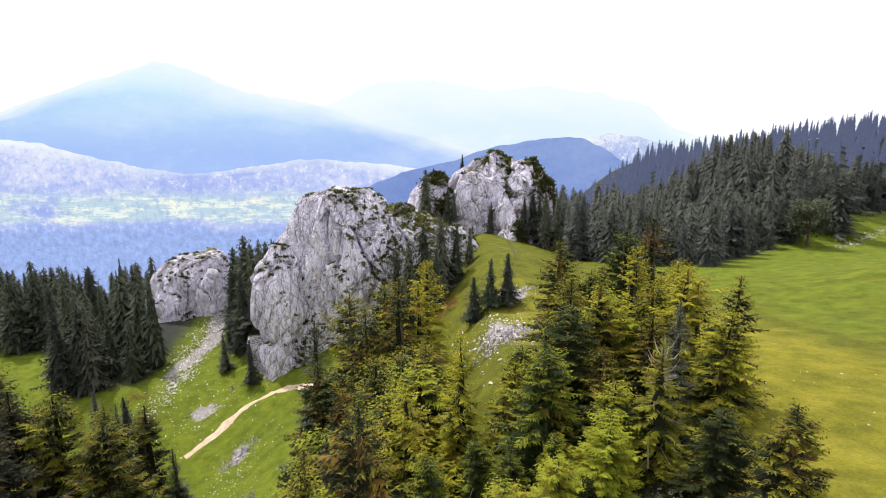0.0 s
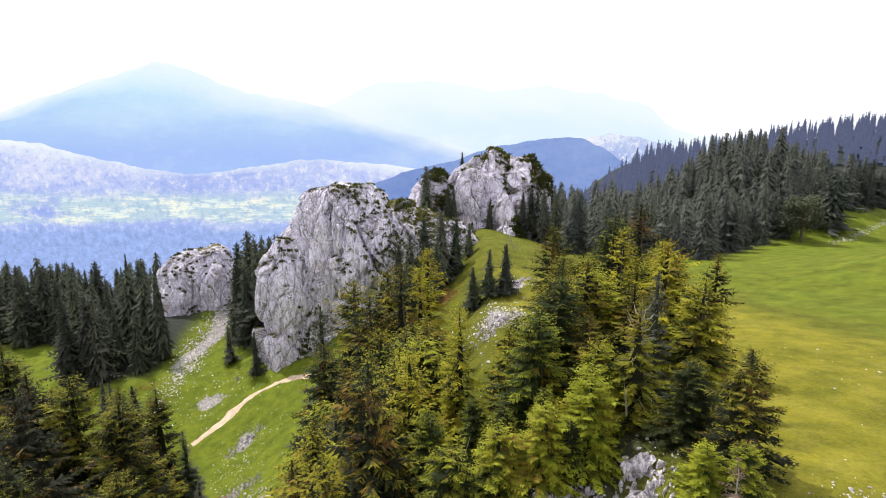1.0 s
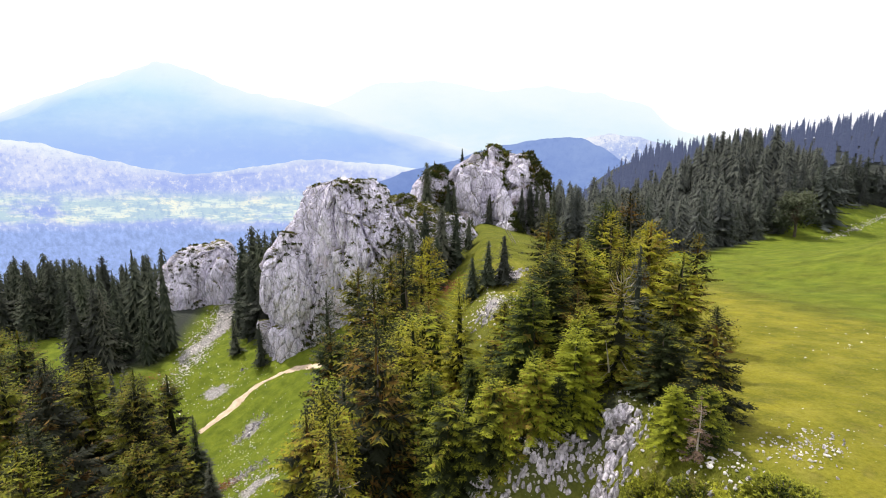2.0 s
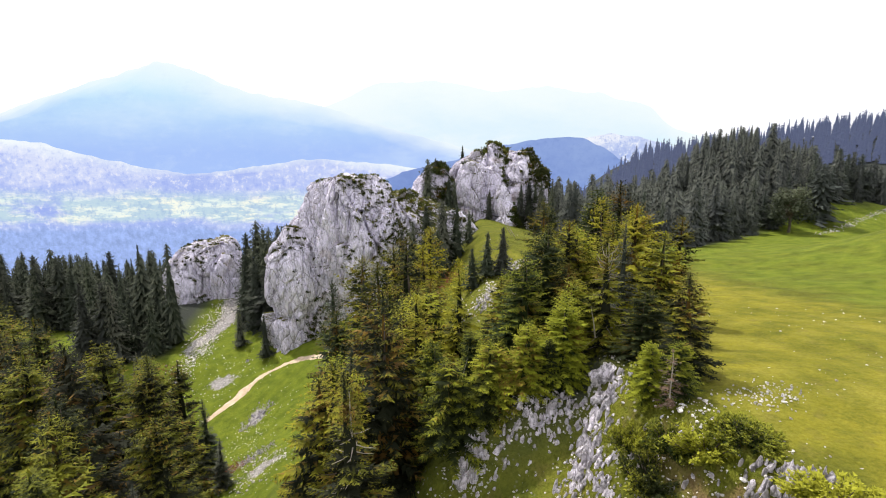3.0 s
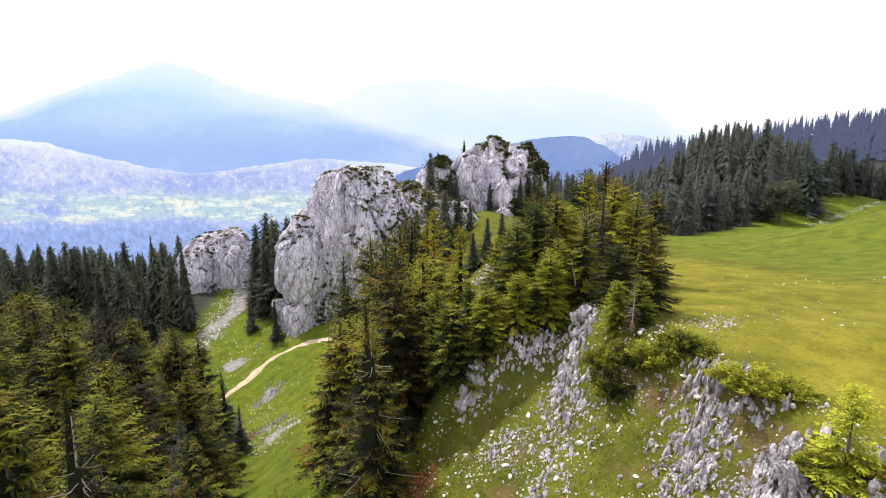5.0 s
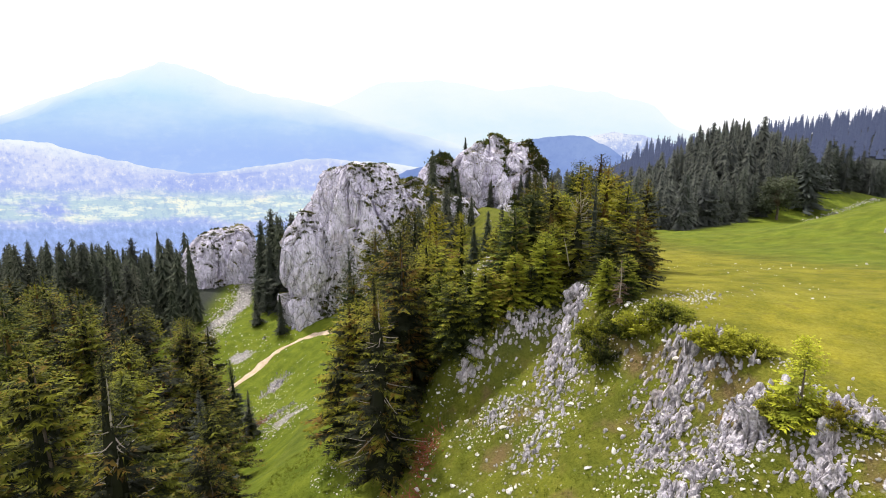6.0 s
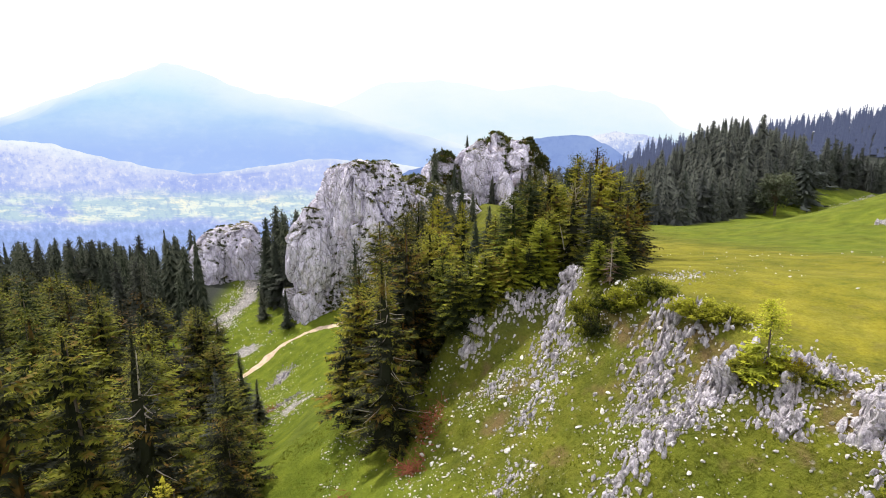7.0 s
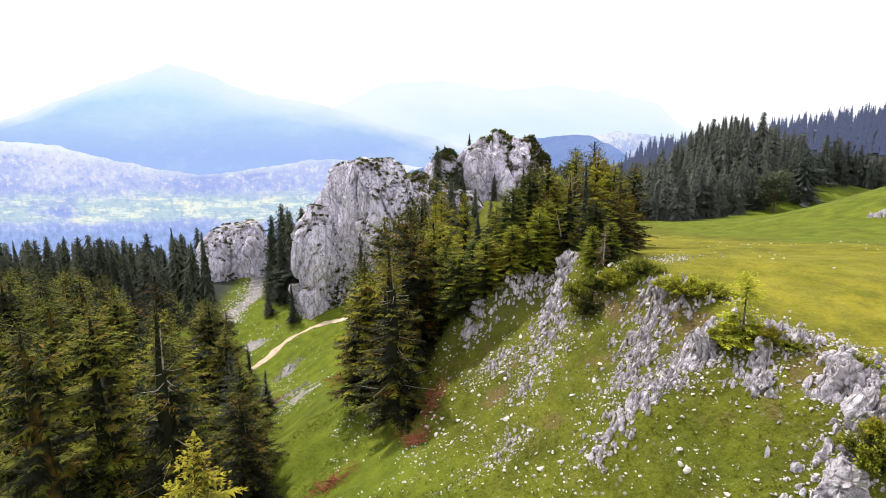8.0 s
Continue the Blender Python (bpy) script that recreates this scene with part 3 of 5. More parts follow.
def rock_mass(name, levels, seed, rows, cols, rough, square, stone):
    """A rock mass: levels of height, west, east, front, back and the place of its arete, broken into
    slanting faces along upright joints. The front has the finer mesh."""
    lv = np.array(levels, float)
    z = np.linspace(lv[0, 0], lv[-1, 0], rows)
    x0, x1, y0, y1, edge = (np.interp(z, lv[:, 0], lv[:, k]) for k in (1, 2, 3, 4, 5))
    u = np.linspace(-1, 1, cols, endpoint=False)
    ang = -np.pi / 2 + np.pi * np.sign(u) * np.abs(u) ** 1.5
    c, s = np.cos(ang), np.sin(ang)
    rad = (np.abs(c) ** square + np.abs(s) ** square) ** (-1 / square)
    cx, cy, rx, ry = (x0 + x1) / 2, (y0 + y1) / 2, (x1 - x0) / 2, (y1 - y0) / 2
    px = cx[:, None] + rx[:, None] * (c * rad)[None] + (edge - cx)[:, None] * (np.clip(-s * rad, 0, 1) ** 1.3)[None]
    py = cy[:, None] + ry[:, None] * (s * rad)[None]
    pz = np.broadcast_to(z[:, None], px.shape)
    warp = fbm(px * 0.1, py * 0.1, pz * 0.07, seed + 40, 3)
    dip = pz + 0.5 * px  # the beds dip to the west
    big, gap, face = cells(px * 0.13 + warp * 0.25, py * 0.13, dip * 0.06 + warp * 0.2, seed + 2)
    mid, gap2, face2 = cells(px * 0.34 + warp * 0.4, py * 0.34, dip * 0.13 + warp * 0.3, seed + 7)
    small, gap3, face3 = cells(px * 0.85 + warp * 0.6, py * 0.85, dip * 0.3 + warp * 0.5, seed + 11)
    d = rough * (0.9 * fbm(px * 0.08, py * 0.08, pz * 0.06, seed + 3, 2) + 0.42 * big + 1.5 * face + 0.16 * mid + 0.75 * face2 + 0.05 * small + 0.36 * face3
                 - 0.5 * np.clip(1 - gap * 9, 0, 1) - 0.26 * np.clip(1 - gap2 * 7, 0, 1) - 0.1 * np.clip(1 - gap3 * 4, 0, 1) + 0.06 * fbm(px * 1.3, py * 1.3, pz * 0.6, seed + 5, 2))
    px, py = px + d * c[None], py + d * s[None]
    below = (rows - 1 - np.arange(rows))[:, None] / rows
    pz = pz + rough * (0.7 * fbm(px * 0.25, py * 0.25, 0, seed + 6, 3) + 0.5 * big) * np.clip(1 - below * 3, 0, 1)
    v = np.concatenate([np.stack([px, py, pz], -1).reshape(-1, 3), [[px[-1].mean(), py[-1].mean(), pz[-1].mean() + 0.15]]])
    f = grid_faces(rows, cols, True)
    last = (rows - 1) * cols
    cap = np.array([[last + k, last + (k + 1) % cols, len(v) - 1] for k in range(cols)])
    tris = np.concatenate([f[:, [0, 1, 2]], f[:, [0, 2, 3]], cap])
    return build_mesh(name, v, tris, stone, False)


def crag(label, masses, seed, rough, scrub=None, stone=None):
    """A crag of one or more masses: name, levels, rows, columns, squareness."""
    root = new("limestone_crag")
    tagged(root, label, "rock")
    for k, (name, levels, rows, cols, square) in enumerate(masses):
        me = rock_mass(name, levels, seed + 20 * k, rows, cols, rough * (1 if k == 0 else 0.8), square, stone or LIMESTONE)
        piece(name, me, root)
        if scrub:
            piece("scrub", scrub_mesh(me, seed + k, scrub[0], scrub[1] // (k + 1), scrub[2]), root, "dark low scrub and grass in the clefts")
    return root


crag("large pale grey limestone crag with a grassy top", [
    ("rock_body", [(2, -39, -4, 104, 124, -14), (12, -39, -5, 105.5, 124, -13), (21, -39, -6, 106.5, 124, -12.5), (27, -38.5, -7, 107.5, 124, -13), (33, -37.4, -8, 108.5, 124, -15),
                   (37, -35.8, -9, 109.5, 124, -17.5), (41, -33.8, -10.5, 110.5, 124, -20.5), (44, -31.9, -11.5, 111.5, 123.5, -21.5), (46, -30.6, -12.5, 112, 123, -22.5), (47.2, -27, -14, 113, 121, -22), (48.2, -22, -16, 114, 119, -19)], 190, 300, 1.45),
    ("buttress", [(2, -40.6, -19, 105.5, 121, -32), (12, -40.8, -20, 107, 121, -32), (20, -41.6, -21, 108, 121, -33), (24, -41.6, -22.5, 108.3, 121, -33.5), (27.4, -41, -24, 108.8, 120, -34), (30, -39.6, -26, 109.6, 119, -34),
                  (32.4, -38, -28.5, 110.6, 118, -34), (34.8, -36.5, -31, 112, 117, -34), (36.5, -35.5, -33.2, 113, 116, -34.4)], 130, 240, 1.6)],
    51, 1.55, (1.25, 900, 0.85))
crag("lower limestone shoulder overgrown with grass and scrub", [
    ("rock_body", [(2, -30, 12, 102, 136, -4), (20, -30, 11, 106, 135, -5), (29.5, -28, 9.5, 109, 134, -6), (35, -25, 6, 111, 133, -8), (38, -23, 2.5, 112.5, 132, -10), (40.5, -21, -2, 114, 131, -11), (42.6, -19, -6.5, 115, 129, -12), (44.4, -17, -10, 117, 126, -13)], 110, 220, 1.7)],
    57, 1.3, (1.2, 1250, 1.0), LIMESTONE_GROWN)
crag("rounded grey limestone rock among dark spruces", [
    ("rock_body", [(-2, -90, -59.5, 146, 166, -72), (8, -89, -60.5, 147, 166, -72), (14, -88, -61, 148, 166, -72), (18.6, -86, -61.5, 149, 165, -72), (22, -82.5, -62.5, 150.5, 164, -72), (24.4, -78, -64, 152, 162, -71), (25.8, -73, -66.5, 154, 160, -70)], 100, 200, 1.9)],
    52, 1.2, (0.2, 130, 0.9))
crag("jagged grey limestone crag with tufts of green", [
    ("rock_body", [(28, 0, 30, 137, 160, 10), (35, 0.6, 29.5, 139, 160, 9.5), (44, 1.1, 28.5, 141, 160, 9), (47, 2.2, 27, 142, 159, 9), (49.2, 3.6, 25, 143.5, 158, 9.5), (51.6, 7.6, 19, 145.5, 156, 11), (53.2, 10.2, 16.5, 147, 154, 12.6), (54.3, 12, 14.6, 148, 152, 13)], 130, 240, 1.7),
    ("hump", [(28, 15, 31, 136, 158, 21), (42, 16, 30, 139, 157, 21.5), (47, 17.4, 28.4, 141, 156, 22), (51, 18.6, 25.4, 143.5, 154, 21.5), (52.8, 19.2, 22, 146, 151, 20.5)], 90, 160, 1.8),
    ("buttress", [(28, 11.5, 22.5, 130, 148, 17.5), (36, 12.6, 20.4, 132, 147, 17), (41, 13.3, 18.6, 134, 145, 16), (43.8, 14.2, 16.4, 136, 142, 15)], 70, 120, 1.8)],
    53, 1.35, (1.05, 720, 1.35))
crag("smaller jagged limestone crag beside the tall one", [
    ("rock_body", [(26, -13.5, 6, 139, 156, -5), (36, -11.8, 5, 140, 156, -5), (40, -11, 4, 141.5, 155, -5), (43.5, -9.6, 3.2, 143, 154, -4.5), (46.5, -7, 2.4, 144.5, 153, -4), (48.4, -3.8, 1.2, 146, 151, -2), (49.3, -1.9, -0.2, 147, 149.5, -1)], 80, 150, 1.7)],
    54, 1.2, (0.6, 260, 1.3))
crag("low broken limestone crag on the saddle", [
    ("rock_body", [(24, -6, 10, 111, 124, 2), (31, -4, 8.6, 112, 123, 2), (35, -2.5, 7.4, 113, 121, 2), (38, -1, 5.2, 114.5, 120, 2), (40, 0.8, 3, 116, 119, 2)], 60, 120, 1.9)],
    55, 1.0, (0.2, 80, 0.8))
crag("grey limestone face showing between dark spruces", [
    ("rock_body", [(14, 88, 104, 170, 184, 96), (26, 90, 102, 172, 183, 96), (33, 92, 99, 175, 181, 95)], 40, 70, 2.0)], 56, 1.0)


# ---- trees ----
def spruce_arrays(seed, h, r, branches, spacing, twig, sag=0.3, bare=0.05, gaps=0.08, narrow=0.95, slim=0.22, hang=1, loose=0.018, core=0.24, blunt=0.4):
    """A spruce's crown: whorls of boughs, each a flat drooping fan of twigs with new shoots at its rim and darker
    twigs hanging below, round a dense heart coloured as if shaded."""
    rng = np.random.default_rng(seed)
    P, D, L, T = [], [], [], []
    lop, tiers = rng.uniform(0, 6.28), max(9, branches // 8)
    tier = (np.arange(tiers) + rng.uniform(0, 0.6, tiers)) / tiers
    height = np.concatenate([np.clip(rng.choice(tier, branches) + rng.normal(0, loose, branches), 0, 1), rng.uniform(0.75, 0.99, branches // 5)])
    up = np.array([0, 0, 1.0])

    def add(p, d, l, t):
        P.append(p), D.append(d / (np.linalg.norm(d, axis=1)[:, None] + 1e-9)), L.append(l), T.append(np.clip(t, 0, 1))

    for f in np.sort(bare + (0.985 - bare) * height):
        if rng.random() < gaps:
            continue
        az = rng.uniform(0, 2 * np.pi)
        sector = float(vnoise(2.2 * np.cos(az) + 5, 2.2 * np.sin(az), f * 5, seed))
        reach = r * ((1 - f) ** narrow * 0.99 + 0.012) * rng.uniform(0.72, 1.16) * (0.78 + 0.22 * min(1, (f - bare) / 0.12)) * (1 + 0.12 * np.cos(az - lop) + 0.42 * sector)
        rise = np.radians(-4 + 40 * f**1.8 + rng.normal(0, 7))
        out = np.array([np.cos(az), np.sin(az), 0])
        side = np.array([-out[1], out[0], 0])
        n = max(3, int(reach / spacing))
        t = np.linspace(0.25, 1, n) + rng.normal(0, 0.015, n)
        droop = (sag * (1 - f) + 0.05) * rng.uniform(0.7, 1.4)
        pts = out * (t * reach)[:, None] + up * (f * h + reach * (t * np.tan(rise) - droop * t**2 + 0.55 * droop * t**4))[:, None]
        fresh = rng.normal(0, 0.16)
        pad = np.minimum(0.2 * twig * (1 - f) + 0.42 * reach * np.sin(np.clip(t, 0, 1) * np.pi * 0.78 + 0.35), twig * 3.2)
        for k in (1, -1):
            l = pad * rng.uniform(0.75, 1.2, n) * (1.1 - 0.5 * t)
            d = out * rng.uniform(0.5, 0.95, n)[:, None] + side * k * rng.uniform(0.55, 0.95, n)[:, None] + up * rng.normal(-0.12, 0.14, n)[:, None]
            # Tone also rises with height: lit top and shaded skirt put into the colour.
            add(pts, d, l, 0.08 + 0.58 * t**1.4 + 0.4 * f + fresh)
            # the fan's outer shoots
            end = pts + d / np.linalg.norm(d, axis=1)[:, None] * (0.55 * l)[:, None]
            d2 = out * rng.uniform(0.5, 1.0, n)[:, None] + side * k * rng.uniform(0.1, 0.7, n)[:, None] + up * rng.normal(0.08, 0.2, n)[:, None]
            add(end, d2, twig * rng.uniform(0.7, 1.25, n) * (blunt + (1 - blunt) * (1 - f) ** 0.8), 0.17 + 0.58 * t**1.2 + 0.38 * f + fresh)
        # Hanging twigs toned darker, for the shade below each bough.
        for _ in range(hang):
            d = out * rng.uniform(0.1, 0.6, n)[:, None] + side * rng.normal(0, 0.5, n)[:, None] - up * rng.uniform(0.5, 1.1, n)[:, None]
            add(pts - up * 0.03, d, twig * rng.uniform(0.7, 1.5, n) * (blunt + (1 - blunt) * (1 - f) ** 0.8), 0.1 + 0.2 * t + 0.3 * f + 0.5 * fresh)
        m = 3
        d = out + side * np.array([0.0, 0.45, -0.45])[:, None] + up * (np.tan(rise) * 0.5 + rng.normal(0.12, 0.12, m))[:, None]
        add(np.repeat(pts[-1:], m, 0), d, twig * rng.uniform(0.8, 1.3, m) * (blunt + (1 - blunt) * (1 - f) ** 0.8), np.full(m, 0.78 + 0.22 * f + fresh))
    m = 10
    add(up * np.linspace(0.93, 0.985, m)[:, None] * h, rng.normal(0, 0.16, (m, 3)) + up, np.full(m, 0.022 * h), np.full(m, 0.8))
    v, f, tip = sprays(*(np.concatenate(q) for q in (P, D, L, T)), rng, slim)
    if core:  # the heart, inner shade put into its dark needle tone
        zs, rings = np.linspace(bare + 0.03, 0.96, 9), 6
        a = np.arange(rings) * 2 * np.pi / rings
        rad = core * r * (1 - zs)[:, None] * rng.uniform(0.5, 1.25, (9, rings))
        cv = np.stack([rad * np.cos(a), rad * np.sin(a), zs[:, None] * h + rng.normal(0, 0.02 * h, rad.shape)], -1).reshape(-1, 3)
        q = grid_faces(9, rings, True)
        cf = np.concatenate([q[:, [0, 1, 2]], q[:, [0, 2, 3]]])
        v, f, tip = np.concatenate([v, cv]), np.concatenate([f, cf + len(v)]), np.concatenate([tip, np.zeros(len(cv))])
    return v, f, tip


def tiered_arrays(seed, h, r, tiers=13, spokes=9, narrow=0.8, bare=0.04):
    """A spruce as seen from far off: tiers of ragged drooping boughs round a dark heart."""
    rng = np.random.default_rng(seed)
    vs, ts = [], []
    for f in bare + (0.95 - bare) * (np.arange(tiers) + rng.uniform(0, 0.5, tiers)) / tiers:
        reach = r * ((1 - f) ** narrow + 0.015) * rng.uniform(0.85, 1.1)
        for layer in (0, 1):
            a = (np.arange(spokes) + rng.uniform(-0.3, 0.3, spokes) + 0.5 * layer) * 2 * np.pi / spokes
            long = reach * rng.uniform(0.5, 1.15, spokes) * (1 - 0.16 * layer)
            z = f * h + 0.03 * h * layer + rng.normal(0, 0.14, spokes) * reach
            half = 1.25 * np.pi / spokes
            tip = np.stack([long * np.cos(a), long * np.sin(a), z - long * rng.uniform(0.05, 0.32, spokes) * (1 - f)], -1)
            root = [np.stack([0.34 * reach * np.cos(a + k * half), 0.34 * reach * np.sin(a + k * half), z + 0.16 * reach + 0.02 * h], -1) for k in (-1, 1)]
            vs.append(np.stack([root[0], tip, root[1]], 1).reshape(-1, 3))
            # Lit tops and shaded insides are put into this tone.
            ts.append(np.tile([0.15 + 0.35 * f, 0.6 + 0.4 * f, 0.15 + 0.35 * f], spokes))
    v, tip = np.concatenate(vs), np.concatenate(ts)
    f = np.arange(len(v)).reshape(-1, 3)
    zs, rings = np.array([bare, 0.3, 0.6, 0.86, 1.0]), 6
    a = np.arange(rings) * 2 * np.pi / rings
    rad = (0.5 * r * ((1 - zs) ** 1.1 + 0.006))[:, None] * rng.uniform(0.7, 1.2, (5, rings))
    cv = np.stack([rad * np.cos(a), rad * np.sin(a), np.broadcast_to(zs[:, None] * h, rad.shape)], -1).reshape(-1, 3)
    q = grid_faces(5, rings, True)
    cf = np.concatenate([q[:, [0, 1, 2]], q[:, [0, 2, 3]]])
    return np.concatenate([v, cv]), np.concatenate([f, cf + len(v)]), np.concatenate([tip, np.zeros(len(cv))])


def trunk_arrays(seed, h, r, sticks=10, reach=0.9):
    rng = np.random.default_rng(seed)
    t = np.linspace(0, 1, 7)
    bend = np.cumsum(rng.normal(0, 0.012, (7, 2)) * h, axis=0) * 0.3
    parts = [tube(np.c_[bend, t * h - 0.6 * (t == 0)], r * (1 - t * 0.93), 7)]
    for _ in range(sticks):
        f, az = rng.uniform(0.1, 0.85), rng.uniform(0, 6.28)
        l = reach * (1 - f) * rng.uniform(0.8, 2.4) + 0.3
        foot = np.array([*(bend[int(f * 6)]), f * h])
        tip = foot + l * np.array([np.cos(az), np.sin(az), rng.uniform(-0.35, 0.15)])
        parts.append(tube([foot, (foot + tip) / 2 + [0, 0, -0.05], tip], [r * 0.16, r * 0.1, 0.008], 4))
    return join(parts)


def tree_kind(seed, h, r, branches, spacing, twig, needles, label, group, wood=None, sticks=10, category="spruce", tiers=0, **kw):
    """One spruce, to be copied: an empty with a trunk and a crown."""
    root = new("spruce_tree")
    tagged(root, label, category, group)
    piece("trunk", build_mesh("trunk", *trunk_arrays(seed, h * 0.93, h * 0.014 + 0.03, sticks, r * 0.4), wood or BARK, True), root)
    v, f, tip = spruce_arrays(seed, h, r, branches, spacing, twig, **kw)
    if tiers:
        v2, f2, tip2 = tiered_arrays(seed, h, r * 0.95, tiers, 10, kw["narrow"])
        v, f, tip = np.concatenate([v, v2]), np.concatenate([f, f2 + len(v)]), np.concatenate([tip, tip2])
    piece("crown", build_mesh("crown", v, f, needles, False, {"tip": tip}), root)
    return root


def stand(kind, x, y, top=None, scale=None, wide=1.0, turn=0.0, lean=0.0, h=10.0, sink=0.15):
    """A copy of a tree on the ground at (x, y), as high as top says."""
    z = float(ground_z(x, y)) - sink
    k = (top - z) / h if top else scale
    return copy_thing(kind, pose(x, y, z, lean, lean * 0.5, turn) @ Matrix.Diagonal((k * wide, k * wide, k, 1)))


NEAR = "spruces on the slope"
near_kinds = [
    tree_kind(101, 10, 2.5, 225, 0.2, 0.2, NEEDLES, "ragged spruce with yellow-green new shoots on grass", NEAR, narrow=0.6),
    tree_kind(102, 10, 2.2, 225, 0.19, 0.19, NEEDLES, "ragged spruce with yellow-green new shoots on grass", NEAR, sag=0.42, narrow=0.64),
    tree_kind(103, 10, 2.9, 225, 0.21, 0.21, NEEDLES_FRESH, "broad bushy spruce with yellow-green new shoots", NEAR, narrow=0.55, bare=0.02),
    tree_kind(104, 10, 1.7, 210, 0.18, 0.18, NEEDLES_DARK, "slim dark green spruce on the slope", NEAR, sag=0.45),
]
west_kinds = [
    tree_kind(121, 10, 2.45, 320, 0.15, 0.125, NEEDLES_SHADED, "spruce with yellow-green shoots in a dense stand", NEAR, narrow=0.62),
    tree_kind(122, 10, 2.25, 320, 0.145, 0.12, NEEDLES_SHADED, "spruce with yellow-green shoots in a dense stand", NEAR, sag=0.4, narrow=0.66),
    tree_kind(123, 10, 2.6, 320, 0.155, 0.13, NEEDLES_SHADED, "spruce with yellow-green shoots in a dense stand", NEAR, narrow=0.58),
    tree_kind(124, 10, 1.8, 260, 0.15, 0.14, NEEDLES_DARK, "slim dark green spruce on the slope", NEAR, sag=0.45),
]
yellow_kind = tree_kind(105, 10, 2.4, 260, 0.15, 0.125, NEEDLES_YELLOW, "spruce with yellowish needles", NEAR, sag=0.2, gaps=0.12)
brown_kind = tree_kind(106, 10, 2.4, 290, 0.155, 0.13, NEEDLES_SHADED, "spruce with a bare brownish top and dead branches", NEAR, wood=DEADWOOD, sticks=46, gaps=0.18, core=0.3)
dry_kind = tree_kind(107, 10, 2.8, 70, 0.34, 0.3, NEEDLES_DRY, "small dead spruce, grey and reddish brown", NEAR, wood=DEADWOOD, sticks=60, gaps=0.35, core=0)
small_dark = tree_kind(108, 10, 2.6, 100, 0.36, 0.36, NEEDLES_DARK, "small dark spruce on open grass", "small dark spruces", narrow=0.85, tiers=15, core=0)
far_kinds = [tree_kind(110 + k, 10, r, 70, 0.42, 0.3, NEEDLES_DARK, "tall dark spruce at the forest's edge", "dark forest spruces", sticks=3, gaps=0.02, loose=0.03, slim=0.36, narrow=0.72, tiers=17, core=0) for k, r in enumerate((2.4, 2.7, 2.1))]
grey_kinds = [tree_kind(115 + k, 10, r, 70, 0.42, 0.3, NEEDLES_GREY_HAZE, "tall grey-green spruce at the forest's edge", "dark forest spruces", sticks=3, gaps=0.02, loose=0.03, slim=0.38, narrow=0.66, tiers=17, core=0) for k, r in enumerate((2.7, 3.1, 2.4))]
templates = [*grey_kinds, *near_kinds, *west_kinds, yellow_kind, brown_kind, dry_kind, small_dark, *far_kinds]

rng = np.random.default_rng(7)


def grove(kind, rows):
    """Trees of one kind: x, y, height of the tip, width."""
    for x, y, top, wide in rows:
        stand(kind, x, y, top, wide=wide, turn=rng.uniform(0, 360), lean=rng.normal(0, 1.2))


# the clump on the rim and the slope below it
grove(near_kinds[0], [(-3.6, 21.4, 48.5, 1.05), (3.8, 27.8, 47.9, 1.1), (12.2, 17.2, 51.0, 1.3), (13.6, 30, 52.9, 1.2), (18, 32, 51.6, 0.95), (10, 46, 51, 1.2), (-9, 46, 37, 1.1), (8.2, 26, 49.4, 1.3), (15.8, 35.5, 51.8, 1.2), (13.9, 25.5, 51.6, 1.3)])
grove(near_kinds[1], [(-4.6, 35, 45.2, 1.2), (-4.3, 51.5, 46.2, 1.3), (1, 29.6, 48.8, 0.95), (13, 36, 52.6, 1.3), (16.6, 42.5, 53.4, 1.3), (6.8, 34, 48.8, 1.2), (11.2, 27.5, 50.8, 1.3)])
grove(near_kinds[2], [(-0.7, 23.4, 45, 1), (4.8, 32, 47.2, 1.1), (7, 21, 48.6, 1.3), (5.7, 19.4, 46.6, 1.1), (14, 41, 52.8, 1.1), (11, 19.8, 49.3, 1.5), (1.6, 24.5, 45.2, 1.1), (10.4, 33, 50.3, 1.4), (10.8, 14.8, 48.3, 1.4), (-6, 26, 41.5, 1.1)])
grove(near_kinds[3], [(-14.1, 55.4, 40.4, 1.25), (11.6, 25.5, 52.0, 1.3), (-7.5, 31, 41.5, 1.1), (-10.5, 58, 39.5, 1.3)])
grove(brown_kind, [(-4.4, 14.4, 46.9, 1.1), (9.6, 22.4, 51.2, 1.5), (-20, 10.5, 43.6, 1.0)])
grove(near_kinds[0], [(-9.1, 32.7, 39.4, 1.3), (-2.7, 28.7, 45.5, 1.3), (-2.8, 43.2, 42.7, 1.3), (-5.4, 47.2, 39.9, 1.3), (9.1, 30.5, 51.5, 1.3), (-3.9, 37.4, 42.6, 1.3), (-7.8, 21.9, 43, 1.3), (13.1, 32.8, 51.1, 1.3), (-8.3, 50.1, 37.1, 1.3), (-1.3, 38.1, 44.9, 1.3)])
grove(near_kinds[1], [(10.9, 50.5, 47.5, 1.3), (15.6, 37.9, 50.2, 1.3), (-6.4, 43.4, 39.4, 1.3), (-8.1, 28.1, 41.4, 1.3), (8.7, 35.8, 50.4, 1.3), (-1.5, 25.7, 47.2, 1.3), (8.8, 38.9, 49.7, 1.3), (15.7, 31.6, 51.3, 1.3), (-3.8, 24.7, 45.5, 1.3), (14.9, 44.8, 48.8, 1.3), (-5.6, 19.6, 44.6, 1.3)])
